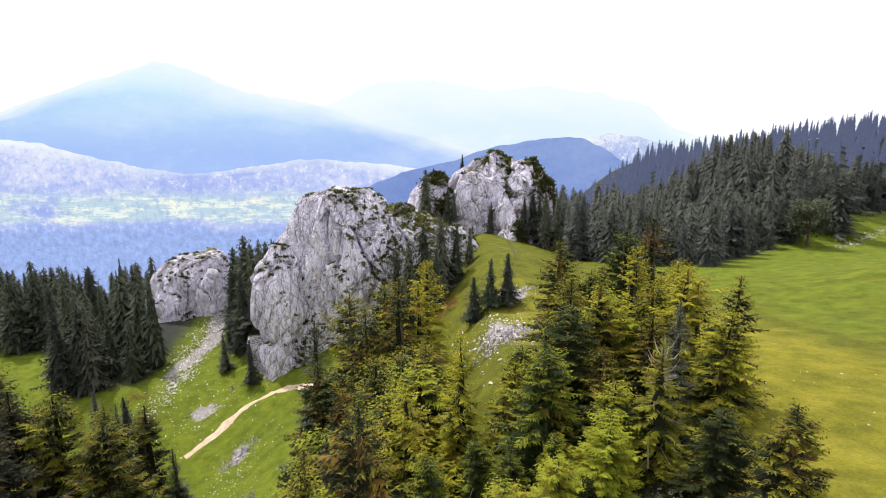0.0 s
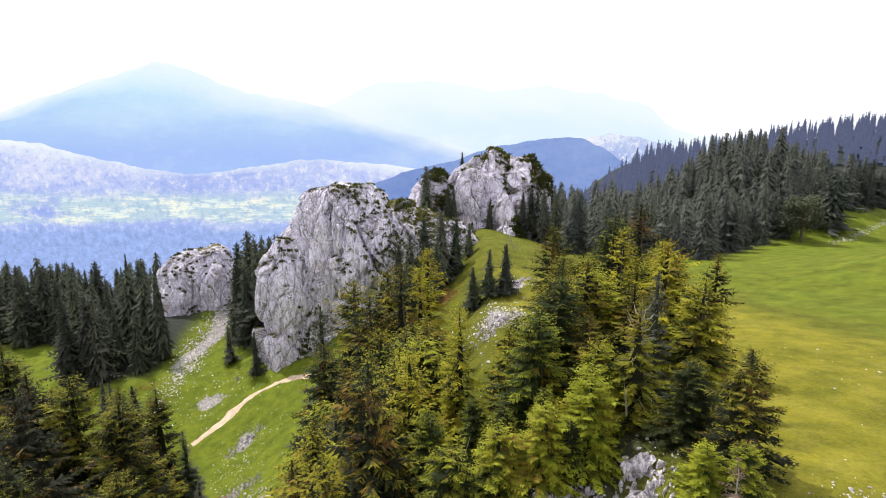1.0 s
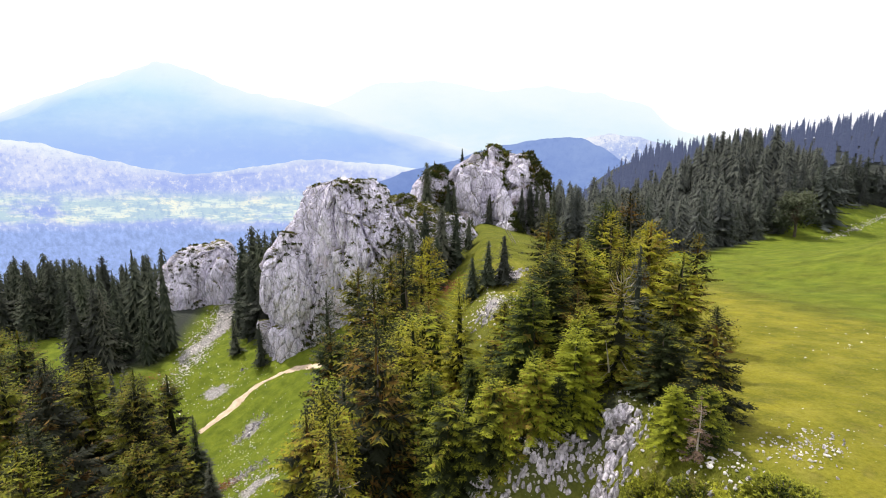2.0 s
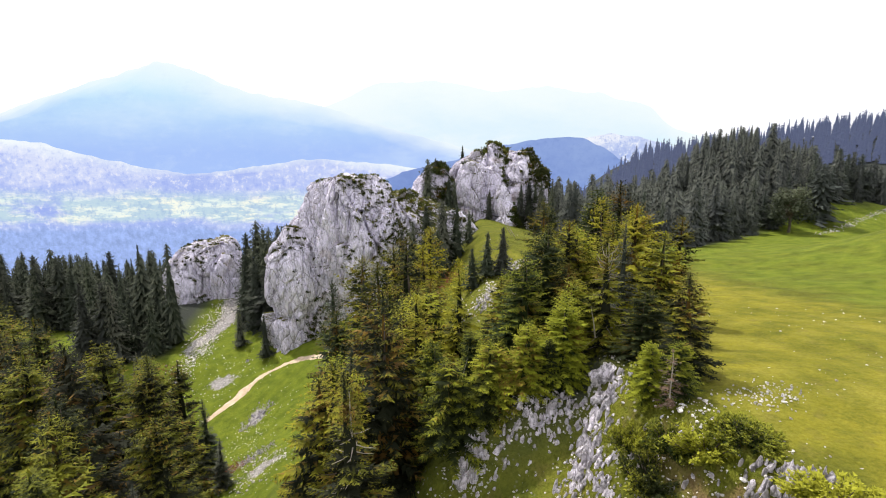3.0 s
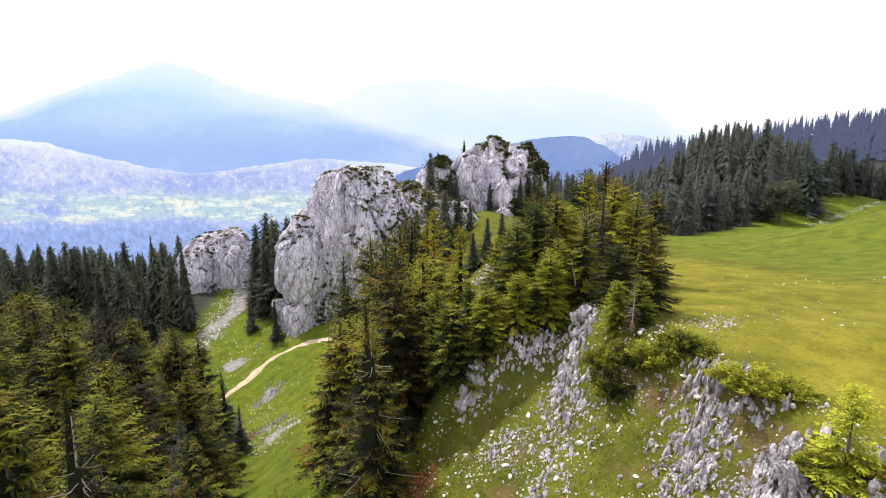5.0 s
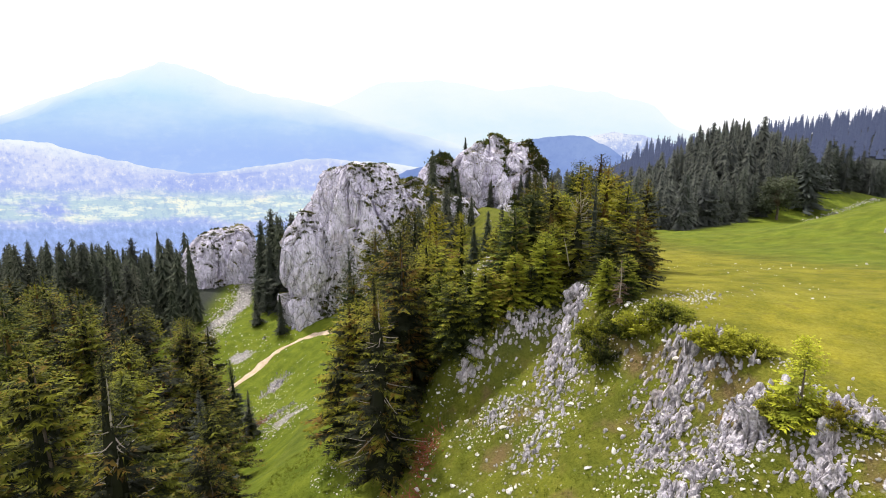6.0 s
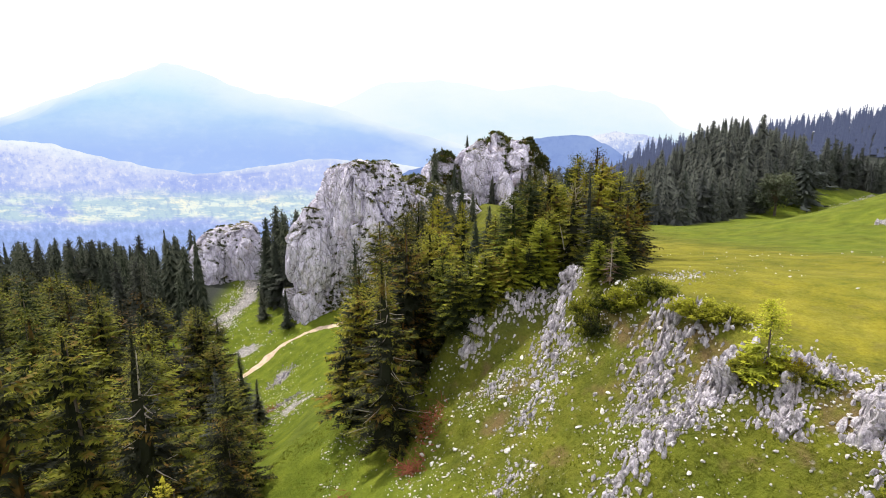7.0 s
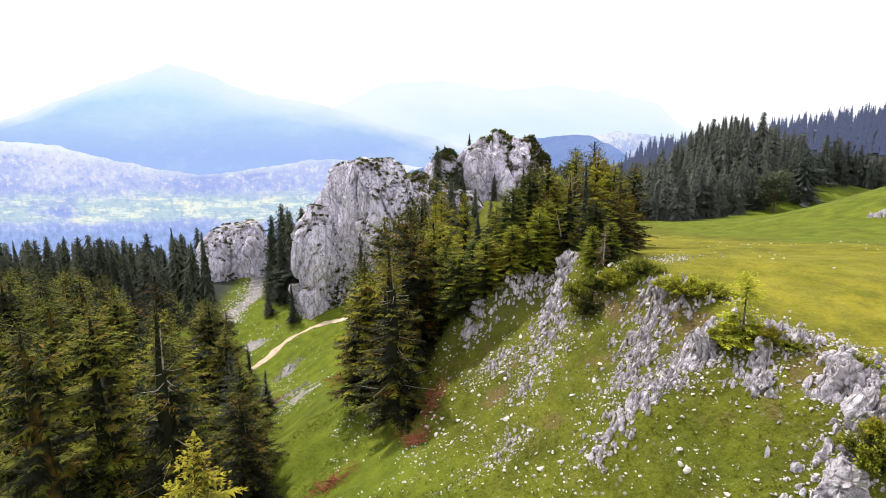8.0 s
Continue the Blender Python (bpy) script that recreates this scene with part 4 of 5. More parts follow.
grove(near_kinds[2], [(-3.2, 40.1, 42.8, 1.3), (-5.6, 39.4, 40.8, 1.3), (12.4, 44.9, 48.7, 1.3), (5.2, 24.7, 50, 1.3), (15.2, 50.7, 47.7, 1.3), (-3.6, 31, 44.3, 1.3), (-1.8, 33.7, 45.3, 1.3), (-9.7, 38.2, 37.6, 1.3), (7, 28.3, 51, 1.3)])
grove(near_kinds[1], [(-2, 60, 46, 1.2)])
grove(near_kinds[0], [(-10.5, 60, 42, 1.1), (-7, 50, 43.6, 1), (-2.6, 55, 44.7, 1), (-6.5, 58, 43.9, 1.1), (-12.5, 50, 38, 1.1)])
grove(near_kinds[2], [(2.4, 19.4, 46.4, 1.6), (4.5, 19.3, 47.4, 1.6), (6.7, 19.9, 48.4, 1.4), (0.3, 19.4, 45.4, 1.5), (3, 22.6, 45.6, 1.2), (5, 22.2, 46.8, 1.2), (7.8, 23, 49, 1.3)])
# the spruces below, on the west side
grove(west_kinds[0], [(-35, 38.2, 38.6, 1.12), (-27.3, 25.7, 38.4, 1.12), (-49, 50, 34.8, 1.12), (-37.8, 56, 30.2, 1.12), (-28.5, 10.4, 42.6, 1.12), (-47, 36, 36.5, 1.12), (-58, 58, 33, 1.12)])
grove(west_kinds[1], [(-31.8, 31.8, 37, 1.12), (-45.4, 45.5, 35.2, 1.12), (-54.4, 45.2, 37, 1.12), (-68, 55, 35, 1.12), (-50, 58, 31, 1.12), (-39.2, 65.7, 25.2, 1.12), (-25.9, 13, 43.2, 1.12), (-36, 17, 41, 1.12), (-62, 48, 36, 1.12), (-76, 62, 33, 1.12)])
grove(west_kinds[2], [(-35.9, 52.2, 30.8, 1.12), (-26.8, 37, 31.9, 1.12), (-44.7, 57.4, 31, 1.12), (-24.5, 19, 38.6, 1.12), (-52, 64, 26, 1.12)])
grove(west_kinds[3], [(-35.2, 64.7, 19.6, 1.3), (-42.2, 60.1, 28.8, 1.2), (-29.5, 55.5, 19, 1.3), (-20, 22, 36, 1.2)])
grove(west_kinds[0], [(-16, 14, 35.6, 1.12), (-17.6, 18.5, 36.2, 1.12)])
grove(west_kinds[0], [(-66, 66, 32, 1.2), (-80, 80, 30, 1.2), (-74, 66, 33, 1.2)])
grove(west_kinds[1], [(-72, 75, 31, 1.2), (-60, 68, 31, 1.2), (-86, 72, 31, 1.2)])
grove(yellow_kind, [(-11.9, -1.4, 41.6, 1.7)])
grove(dry_kind, [(10.3, 14.1, 48.2, 1.1)])
# on the saddle and by the crags
grove(small_dark, [(9.4, 77.4, 43, 1.25), (6.8, 76.6, 42.4, 1.25), (4.4, 76, 39.8, 1.3), (-49.5, 116, 16, 1), (-53, 128, 13, 1), (-40.5, 107.5, 18, 0.8), (-58, 92, 13, 1), (-72, 104, 8, 1), (-66, 101, 6.5, 1)])
grove(far_kinds[0], [(-3.2, 97, 44, 1.3), (-0.2, 97.5, 45.2, 1.3), (2.2, 99, 43.5, 1.3), (-6, 96, 41, 1.3), (-1.2, 92, 40, 1.3), (-9, 99, 38.5, 1.2), (5, 103, 42, 1.2), (-4.5, 141, 51, 1), (16, 138, 44, 1.3), (20, 135, 43, 1.3), (12, 137, 42, 1.2), (23, 139, 45, 1.2), (25, 132, 42.5, 1.2)])
grove(far_kinds[1], [(-50, 134, 35.2, 1), (-46, 130, 34, 1), (-42.5, 127, 35, 1), (-55, 140, 31, 1), (-44, 122, 27, 1), (-48, 125, 27, 1), (-38, 140, 36, 1), (-33, 145, 37, 1)])
for x, y, z, k in ((5.2, 148.6, 50.2, 0.42), (17.5, 150, 50.5, 0.3), (24, 152, 47.5, 0.4), (-2.5, 147, 46.5, 0.45), (22, 146, 46, 0.35), (1.2, 140.4, 36.5, 0.95), (2.8, 140.8, 37.5, 0.75), (12.2, 137.6, 38, 0.5), (20.6, 137.5, 38.5, 0.6), (22.6, 138.2, 40, 0.5), (24.6, 138.4, 39, 0.6)):
    copy_thing(far_kinds[0], pose(x, y, z, 0, 0, 40 * x) @ Matrix.Diagonal((k, k, k, 1)))


# ---- the dark forest: its edge tree by tree, the rest as woods ----
def wood_places(seed, box, step, keep):
    r = np.random.default_rng(seed)
    xs, ys = np.meshgrid(np.arange(box[0], box[1], step), np.arange(box[2], box[3], step))
    x, y = xs.ravel() + r.uniform(-0.7, 0.7, xs.size) * step, ys.ravel() + r.uniform(-0.7, 0.7, xs.size) * step
    ok = keep(x, y)
    return x[ok], y[ok]


def west(x, y):
    open_rock = ((x + 72) / 15) ** 2 + ((y - 149) / 20) ** 2 < 1
    scree = (np.abs(x + 61) < 6) & (y < 152)
    return (y > profile(x, WEST_EDGE, 3)) & ~open_rock & ~scree


def east(x, y):
    return y > profile(x, EAST_EDGE, 3)


wx, wy = wood_places(11, (-215, -22, 105, 206), 5.3, west)
ex, ey = wood_places(12, (14, 235, 100, 214), 4.9, east)
ex, ey = ex[ex < 40 + 0.9 * ey], ey[ex < 40 + 0.9 * ey]
fx, fy = np.concatenate([wx, ex]), np.concatenate([wy, ey])
fh = np.random.default_rng(13).uniform(13, 23, len(fx)) * np.where(fx > 10, 0.7, np.where((fx > -72) & (fx < -24), 1.12, 1.0))
near_edge = np.where(fx < 0, fy - profile(fx, WEST_EDGE, 3), fy - profile(fx, EAST_EDGE, 3))
order = np.argsort(near_edge)
singles = order[:130]
for n in singles:
    stand((far_kinds if fx[n] < 28 else grey_kinds)[n % 3], fx[n], fy[n], scale=fh[n] / 10, wide=rng.uniform(0.9, 1.15), turn=rng.uniform(0, 360))


def woods(name, label, places, heights, tiers, seed, material, r=0.2):
    """Many spruces as one mass of woods."""
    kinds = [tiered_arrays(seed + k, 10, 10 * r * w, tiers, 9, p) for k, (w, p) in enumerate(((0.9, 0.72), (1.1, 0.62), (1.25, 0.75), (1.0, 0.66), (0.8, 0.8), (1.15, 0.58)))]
    vs, fs, ts, n = [], [], [], 0
    rr = np.random.default_rng(seed)
    zz = ground_z(places[0], places[1]) - 0.2
    for k, (x, y, z, h) in enumerate(zip(*places, zz, heights)):
        v, f, t = kinds[k % 6]
        a = rr.uniform(0, 6.28)
        c, s = np.cos(a), np.sin(a)
        q = v * h / 10
        vs.append(np.stack([q[:, 0] * c - q[:, 1] * s + x, q[:, 0] * s + q[:, 1] * c + y, q[:, 2] + z], 1))
        fs.append(f + n)
        ts.append(t)
        n += len(v)
    ob = piece(name, build_mesh(name, np.concatenate(vs), np.concatenate(fs), material, False, {"tip": np.concatenate(ts)}))
    return tagged(ob, label, "woods", kind="stuff")


rest = order[130:]
for side, word in ((fx[rest] < 0, "dense dark spruce woods below the crags"), (fx[rest] >= 0, "dense dark spruce woods covering a hill")):
    sel = rest[side]
    woods("spruce_woods", word, (fx[sel], fy[sel]), fh[sel], 15, 60, *((NEEDLES_DARK, 0.25) if fx[sel][0] < 0 else (NEEDLES_GREY_HAZE, 0.3)))
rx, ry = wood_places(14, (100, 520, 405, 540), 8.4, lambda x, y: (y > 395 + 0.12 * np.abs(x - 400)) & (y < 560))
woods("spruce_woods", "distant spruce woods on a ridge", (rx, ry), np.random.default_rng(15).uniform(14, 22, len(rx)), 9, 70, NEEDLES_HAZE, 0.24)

# a round-crowned broad-leaved tree at the forest's edge
leafy = new("broadleaf_tree")
tagged(leafy, "round-crowned dark green broad-leaved tree at the forest's edge", "tree")
tr = np.random.default_rng(16)
limbs = [tube([[0, 0, -0.5], [0.1, 0, 3], [0, 0.1, 7], [0.2, 0, 12]], [0.42, 0.34, 0.26, 0.06], 8)]
P, D, L, T = [], [], [], []
for k in range(46):
    az, el = tr.uniform(0, 6.28), tr.uniform(-0.45, 1.35)
    foot = np.array([0, 0, tr.uniform(3, 9)])
    end = np.array([5.2 * np.cos(az) * np.cos(el), 5.2 * np.sin(az) * np.cos(el), 6.6 + 7.4 * np.sin(el)]) * tr.uniform(0.8, 1.02)
    limbs.append(tube([foot, (foot + end) / 2 + [0, 0, 0.5], end], [0.14, 0.08, 0.02], 5))
    c = end * 0.92 + tr.normal(0, 0.9, (110, 3)) * [1, 1, 0.8]
    P.append(c), D.append(tr.normal(0, 1, (110, 3)) + [0, 0, -0.2]), L.append(tr.uniform(0.35, 0.7, 110)), T.append(np.clip((c[:, 2] - 3) / 11, 0, 1))
P, D, L, T = np.concatenate(P), np.concatenate(D), np.concatenate(L), np.concatenate(T)
D /= np.linalg.norm(D, axis=1)[:, None]
piece("trunk", build_mesh("trunk", *join(limbs), BARK, True), leafy)
v, f, tip = sprays(P, D, L, T, tr, 0.42)
piece("crown", build_mesh("crown", v, f, LEAVES, False, {"tip": tip}), leafy)
leafy.matrix_basis = pose(97.5, 143.6, float(ground_z(97.5, 143.6)) - 0.1)
stand(grey_kinds[1], 112.9, 154.9, scale=1.75, wide=1.6)


# ---- low bushes on the rim ----
def bush_kind(seed, material, label, category, rise=0.9, twigs=6900):
    """A spreading bush one metre in radius: stems and sprays."""
    r = np.random.default_rng(seed)
    root = new("juniper_bush")
    tagged(root, label, category, "bushes on the rim")
    stems, P, D, L, T = [], [], [], [], []
    for k in range(46):
        az, out = r.uniform(0, 6.28), np.sqrt(r.random())
        end = np.array([out * np.cos(az), out * np.sin(az), rise * (1.02 - 0.75 * out**2) * r.uniform(0.65, 1.1) + 0.08])
        stems.append(tube([end * [0.1, 0.1, 0], end * [0.6, 0.6, 0.5], end], [0.03, 0.02, 0.006], 4))
        m = twigs // 46
        t = r.uniform(0.35, 1.02, m)
        p = end * np.stack([t, t, t ** 1.6], 1) + r.normal(0, 0.05, (m, 3))
        d = end / np.linalg.norm(end) * 0.7 + r.normal(0, 0.45, (m, 3)) + [0, 0, 0.25]
        P.append(p), D.append(d / np.linalg.norm(d, axis=1)[:, None]), L.append(r.uniform(0.06, 0.13, m)), T.append(np.clip(t * 0.8 + 0.1 * r.normal(0, 1, m), 0, 1))
    piece("woody_base", build_mesh("woody_base", *join(stems), BARK, True), root)
    v, f, tip = sprays(*(np.concatenate(q) for q in (P, D, L, T)), r, 0.28)
    piece("foliage", build_mesh("foliage", v, f, material, False, {"tip": tip}), root)
    return root


juniper = bush_kind(31, NEEDLES_JUNIPER, "low spreading green juniper bush on the rocky rim", "bush", 0.75)
juniper_tall = bush_kind(32, NEEDLES_JUNIPER, "dense green juniper bush above the rocks", "bush", 1.1)
juniper_gold = bush_kind(33, NEEDLES_YELLOW, "small yellow-green bush among stones", "bush", 0.8)
BUSHES = [(juniper_tall, 8.9, 12.0, 1.6, 1.3), (juniper_tall, 9.8, 12.4, 1.5, 1.2), (juniper_tall, 10.6, 11.0, 1.6, 1.1), (juniper, 11.8, 10.6, 1.6, 1.2), (juniper, 12.8, 6.7, 1.7, 1.1), (juniper, 13.9, 6.0, 1.4, 0.9),
          (juniper_tall, 13.5, 2.0, 1.3, 0.9), (juniper_gold, 14.5, 1.4, 1.1, 0.9), (juniper_gold, 13.0, 2.5, 0.9, 0.8), (juniper, 15.3, 0.5, 0.8, 0.5), (juniper_tall, 15.1, -5.2, 1.3, 1.3),
          (juniper_gold, 15.9, -4.8, 1.0, 1.0), (juniper, 16.9, -1.6, 0.7, 0.5), (juniper_gold, 1.3, 21.6, 1.2, 1.3), (juniper_gold, 4.0, 20.5, 0.9, 0.9), (juniper, 8.8, 14.2, 1.3, 1.3), (juniper, -27.3, 49.4, 0.9, 1.2)]
for kind, x, y, wide, high in BUSHES:
    copy_thing(kind, pose(x, y, float(ground_z(x, y)) - 0.08, 0, 0, 57 * x) @ Matrix.Diagonal((wide, wide, high, 1)))
young_kind = tree_kind(109, 10, 2.6, 130, 0.42, 0.55, NEEDLES_BRIGHT, "young spruce, bright yellow-green, on the rocky rim", NEAR, narrow=0.55, sag=0.1, gaps=0.12, core=0)
stand(young_kind, 13.7, 1.9, scale=0.36, wide=1.25, turn=20)
templates.append(young_kind)
grove(near_kinds[2], [(9.9, 15.3, 48, 1.4)])
templates += [juniper, juniper_tall, juniper_gold]


# ---- rocks on the slope ----
def rock_arrays(seed, level=2, jag=0.35):
    """A rough stone of radius about one."""
    bm = bmesh.new()
    bmesh.ops.create_icosphere(bm, subdivisions=level, radius=1)
    v = np.array([p.co[:] for p in bm.verts])
    f = np.array([[q.index for q in p.verts] for p in bm.faces])
    bm.free()
    n = fbm(v[:, 0] * 1.1 + seed * 7.3, v[:, 1] * 1.1, v[:, 2] * 1.1, seed, 3)
    if level > 2:  # fluted by the rain
        block, _, slant = cells(v[:, 0] * 1.8, v[:, 1] * 1.8, v[:, 2] * 1.1 + seed, seed)
        n = n - 0.45 * np.abs(vnoise(v[:, 0] * 3.1 + seed, v[:, 1] * 3.1, v[:, 2] * 0.8, seed + 4)) + 0.22 * block + 0.9 * slant
    v = v * (1 + jag * n)[:, None]
    for k in range(9):  # broken faces
        a = lattice(k, seed, 1, 2), lattice(k, seed, 2, 3), lattice(k, seed, 3, 4)
        a = np.array(a) / (np.linalg.norm(a) + 1e-6)
        over = np.maximum(v @ a - 0.58, 0)
        v = v - over[:, None] * a
    return v, f


ROCK_SHAPES = [rock_arrays(200 + k, 2) for k in range(10)]


def turned(v, az, tilt=0.0):
    return v @ np.array(Euler((tilt, tilt * 0.6, az)).to_matrix()).T


def rib_arrays(seed, sides=8, rings=8):
    """An upright tooth of limestone, fluted by the rain, broken at its top: radius about one, height from -1 to 1."""
    r = np.random.default_rng(seed)
    z = np.array([-1, -0.3, 0.15, 0.45, 0.68, 0.84, 0.94, 1.0])
    a = np.arange(sides) * 2 * np.pi / sides + r.normal(0, 0.16, sides)
    flute = 1 + r.normal(0, 0.13, sides)
    lean = np.cumsum(r.normal(0, 0.06, (rings, 2)), axis=0)
    taper = np.clip(1 - np.clip(z, 0, 1) ** r.uniform(2.0, 3.6), 0.04, 1) ** 0.5 * (1.06 - 0.12 * z)
    rad = taper[:, None] * flute[None] * (1 + r.normal(0, 0.07, (rings, sides)))
    top = np.clip(z, 0, 1)[:, None] * (r.normal(0, 0.12, sides) + 0.3 * r.normal() * np.cos(a + r.uniform(0, 6.28)))[None]
    v = np.stack([rad * np.cos(a) + lean[:, :1], rad * np.sin(a) + lean[:, 1:], z[:, None] + top], -1).reshape(-1, 3)
    q = grid_faces(rings, sides, True)
    last = (rings - 1) * sides
    cap = [[last, last + k, last + k + 1] for k in range(1, sides - 1)]
    return v, np.concatenate([q[:, [0, 1, 2]], q[:, [0, 2, 3]], cap])


rib_meshes = [build_mesh("rib", *rib_arrays(260 + k), LIMESTONE_BARE, k % 4 == 0) for k in range(24)]


def outcrop(label, x, y, along, across, high, heading, count, seed, tooth=0.3):
    """Limestone ribs breaking out of the turf: upright weathered teeth, crowded along a band."""
    r = np.random.default_rng(seed)
    h = radians(heading)
    root = new("rock_outcrop")
    if -10 < y < 24:
        SHED.append((x, y, along, across, h))
    root.matrix_basis = pose(x, y, float(ground_z(x, y)))
    tagged(root, label, "rock", "outcrops on the slope")
    count = int(count * 3.0)
    a, b = r.uniform(-1.15, 1.15, count), r.normal(0, 0.95, count)
    px = x + a * along * np.cos(h) - b * across * np.sin(h)
    py = y + a * along * np.sin(h) + b * across * np.cos(h)
    pz = ground_z(px, py)
    for k in range(count):
        body = (1 - 0.55 * a[k] ** 2) * np.exp(-b[k] ** 2 * 1.5)
        s = tooth * (0.2 + 0.36 * r.random() ** 1.8) * (0.7 + 0.4 * body)
        tall = max(s * r.uniform(0.9, 2.2), 0.3 * high * body * r.uniform(0.1, 1.0))
        ob = piece("rib", rib_meshes[r.integers(24)], root)
        ob.matrix_basis = root.matrix_basis.inverted() @ pose(px[k], py[k], pz[k] + tall * r.uniform(-0.35, 0.35), r.normal(0, 9), 7 + r.normal(0, 9), 0) @ pose(0, 0, 0, 0, 0, r.uniform(0, 360)) @ Matrix.Diagonal((s, s * r.uniform(0.55, 1), tall, 1))
    return root


SHED = []
RIBS = "ribbed grey limestone outcrop breaking through the turf"
outcrop(RIBS, 7.6, 16.4, 2.2, 0.7, 2.0, 62, 60, 2, 0.42)
outcrop(RIBS, 6.6, 12.6, 2.6, 1.5, 1.0, 60, 100, 3)
outcrop(RIBS, 11.3, 7.2, 1.8, 1.3, 2.3, 50, 80, 4, 0.38)
outcrop(RIBS, 10.2, 5.2, 2.2, 1.3, 1.3, 45, 110, 5, 0.32)
outcrop("steep limestone block below the bushes", 12.1, 2.9, 1.3, 0.7, 2.3, 60, 60, 6, 0.42)
outcrop(RIBS, 10.9, 2.2, 1.4, 0.8, 0.8, 35, 50, 23, 0.28)
outcrop("low limestone ribs in the grass", 8.2, 0.7, 2.1, 0.6, 1.2, 25, 90, 7, 0.3)
outcrop(RIBS, 13.9, 0.6, 1.5, 0.6, 1.7, 55, 60, 8, 0.34)
outcrop("broad limestone block under the rim", 16.0, -1.8, 0.9, 0.55, 1.9, 30, 36, 9, 0.5)
outcrop(RIBS, 15.9, -3.4, 1.3, 0.6, 1.7, 75, 50, 10, 0.42)
outcrop("rough limestone outcrop beside a bush", 13.5, -5.5, 1.6, 0.7, 1.4, 40, 60, 11, 0.4)
outcrop("stony edge of the rim", 15.2, 1.2, 1.6, 0.4, 0.7, 125, 40, 24, 0.26)
outcrop("stony edge of the rim", 17.6, -2.2, 1.8, 0.4, 0.7, 130, 40, 25, 0.26)
outcrop("dark shaded limestone ledge under spruces", 3.6, 17.8, 2.2, 0.7, 1.1, 5, 38, 12, 0.36)
outcrop("pale limestone boulder group below spruces", 1.4, 17.9, 0.7, 0.4, 1.8, 20, 16, 13, 0.55)
outcrop("limestone wall half hidden by spruces", 6.0, 18.2, 1.2, 0.6, 1.0, 10, 22, 14, 0.34)
outcrop("low stones in the grass", 3.0, 13.6, 0.9, 0.7, 0.8, 30, 34, 15, 0.26)
outcrop("limestone ribs low on the turf", 4.6, 9.0, 1.4, 0.9, 0.6, 40, 40, 26, 0.24)
outcrop("limestone ribs low on the turf", 2.8, 4.4, 1.2, 0.8, 0.5, 40, 40, 27, 0.22)
outcrop("stones at the edge of the path meadow", 7.5, 60, 5, 2.5, 0.9, 60, 60, 16, 0.5)
outcrop("stones on the grassy saddle", 11, 81, 3.5, 1.0, 0.9, 40, 40, 17, 0.45)
outcrop("pale stones on the lower meadow", -36, 86.5, 3.2, 1.2, 0.6, 50, 60, 18, 0.4)
outcrop("pale stones on the lower meadow", -30, 66, 3.5, 2.5, 0.5, 20, 70, 19, 0.38)
outcrop("upright pale stone on the grass", -45.3, 108.8, 0.3, 0.2, 2.4, 80, 6, 20, 0.5)
outcrop("grey stone slab on the meadow", 66, 61, 2.0, 0.8, 0.6, 20, 16, 21, 0.8)
outcrop("few weathered stones where the meadow begins", 15.5, 14.5, 1.4, 0.5, 0.15, 20, 12, 22, 0.14)

block_shapes = [rock_arrays(300 + k, 4, 0.42) for k in range(6)]


def block(label, x, y, wide, deep, high, k, turn=0.0, tilt=0.0):
    """A solid limestone block, jointed and fluted, sunk in the turf."""
    v, f = block_shapes[k]
    a, gap, slant = cells(v[:, 0] * 2.6 + k, v[:, 1] * 2.6, v[:, 2] * 1.5, 90 + k)
    v = v * (1 + 0.05 * a + 0.24 * slant - 0.13 * np.clip(1 - gap * 7, 0, 1) + 0.05 * fbm(v[:, 0] * 5, v[:, 1] * 5, v[:, 2] * 3, k, 2))[:, None]
    ob = piece("limestone_block", build_mesh("limestone_block", v, f, LIMESTONE_BARE, False))
    ob.matrix_basis = pose(x, y, float(ground_z(x, y)) + 0.18 * high, tilt, 8, turn) @ Matrix.Diagonal((wide * 0.5, deep * 0.5, high * 0.6, 1))
    return tagged(ob, label, "rock", "outcrops on the slope")


block("upright limestone pillar beside dark spruces", 8.6, 18.6, 1.2, 1.1, 1.75, 0)
block("grey limestone block under a pillar", 8.2, 17.6, 1.1, 1.2, 1.0, 1, 40)
block("broad pale limestone block under the rim", 15.9, -2.0, 2.1, 1.7, 1.6, 2, 25)
block("pale limestone block beside a bush", 15.4, -3.8, 1.9, 1.6, 1.5, 3, 60)
block("pale limestone block beside a bush", 16.3, -4.0, 1.2, 1.2, 1.2, 1, 10)
block("rough limestone block low on the slope", 13.8, -5.4, 2.2, 1.6, 1.2, 4, 20)
block("steep pale limestone slab below a young spruce", 12.3, 2.3, 1.2, 1.3, 2.0, 5, 75, -12)
block("small limestone tooth in the turf", 13.5, -0.6, 0.8, 0.8, 1.2, 0, 50)
block("leaning grey limestone slab at the rim", 14.3, 0.9, 1.0, 1.4, 1.1, 2, 120, -10)
block("pale limestone boulder below spruces", 1.6, 18.4, 1.4, 1.0, 1.0, 3, 15)
block("small pale boulder among needles", 1.4, 20.0, 0.7, 0.6, 1.1, 1)
block("white angular stone on the slope", 12.9, -4.2, 0.5, 0.4, 0.4, 4, 30)

# loose stones, the larger ones one by one
sr = np.random.default_rng(41)
stone_meshes = [build_mesh("stone", *ROCK_SHAPES[k], STONE, False) for k in range(10)]


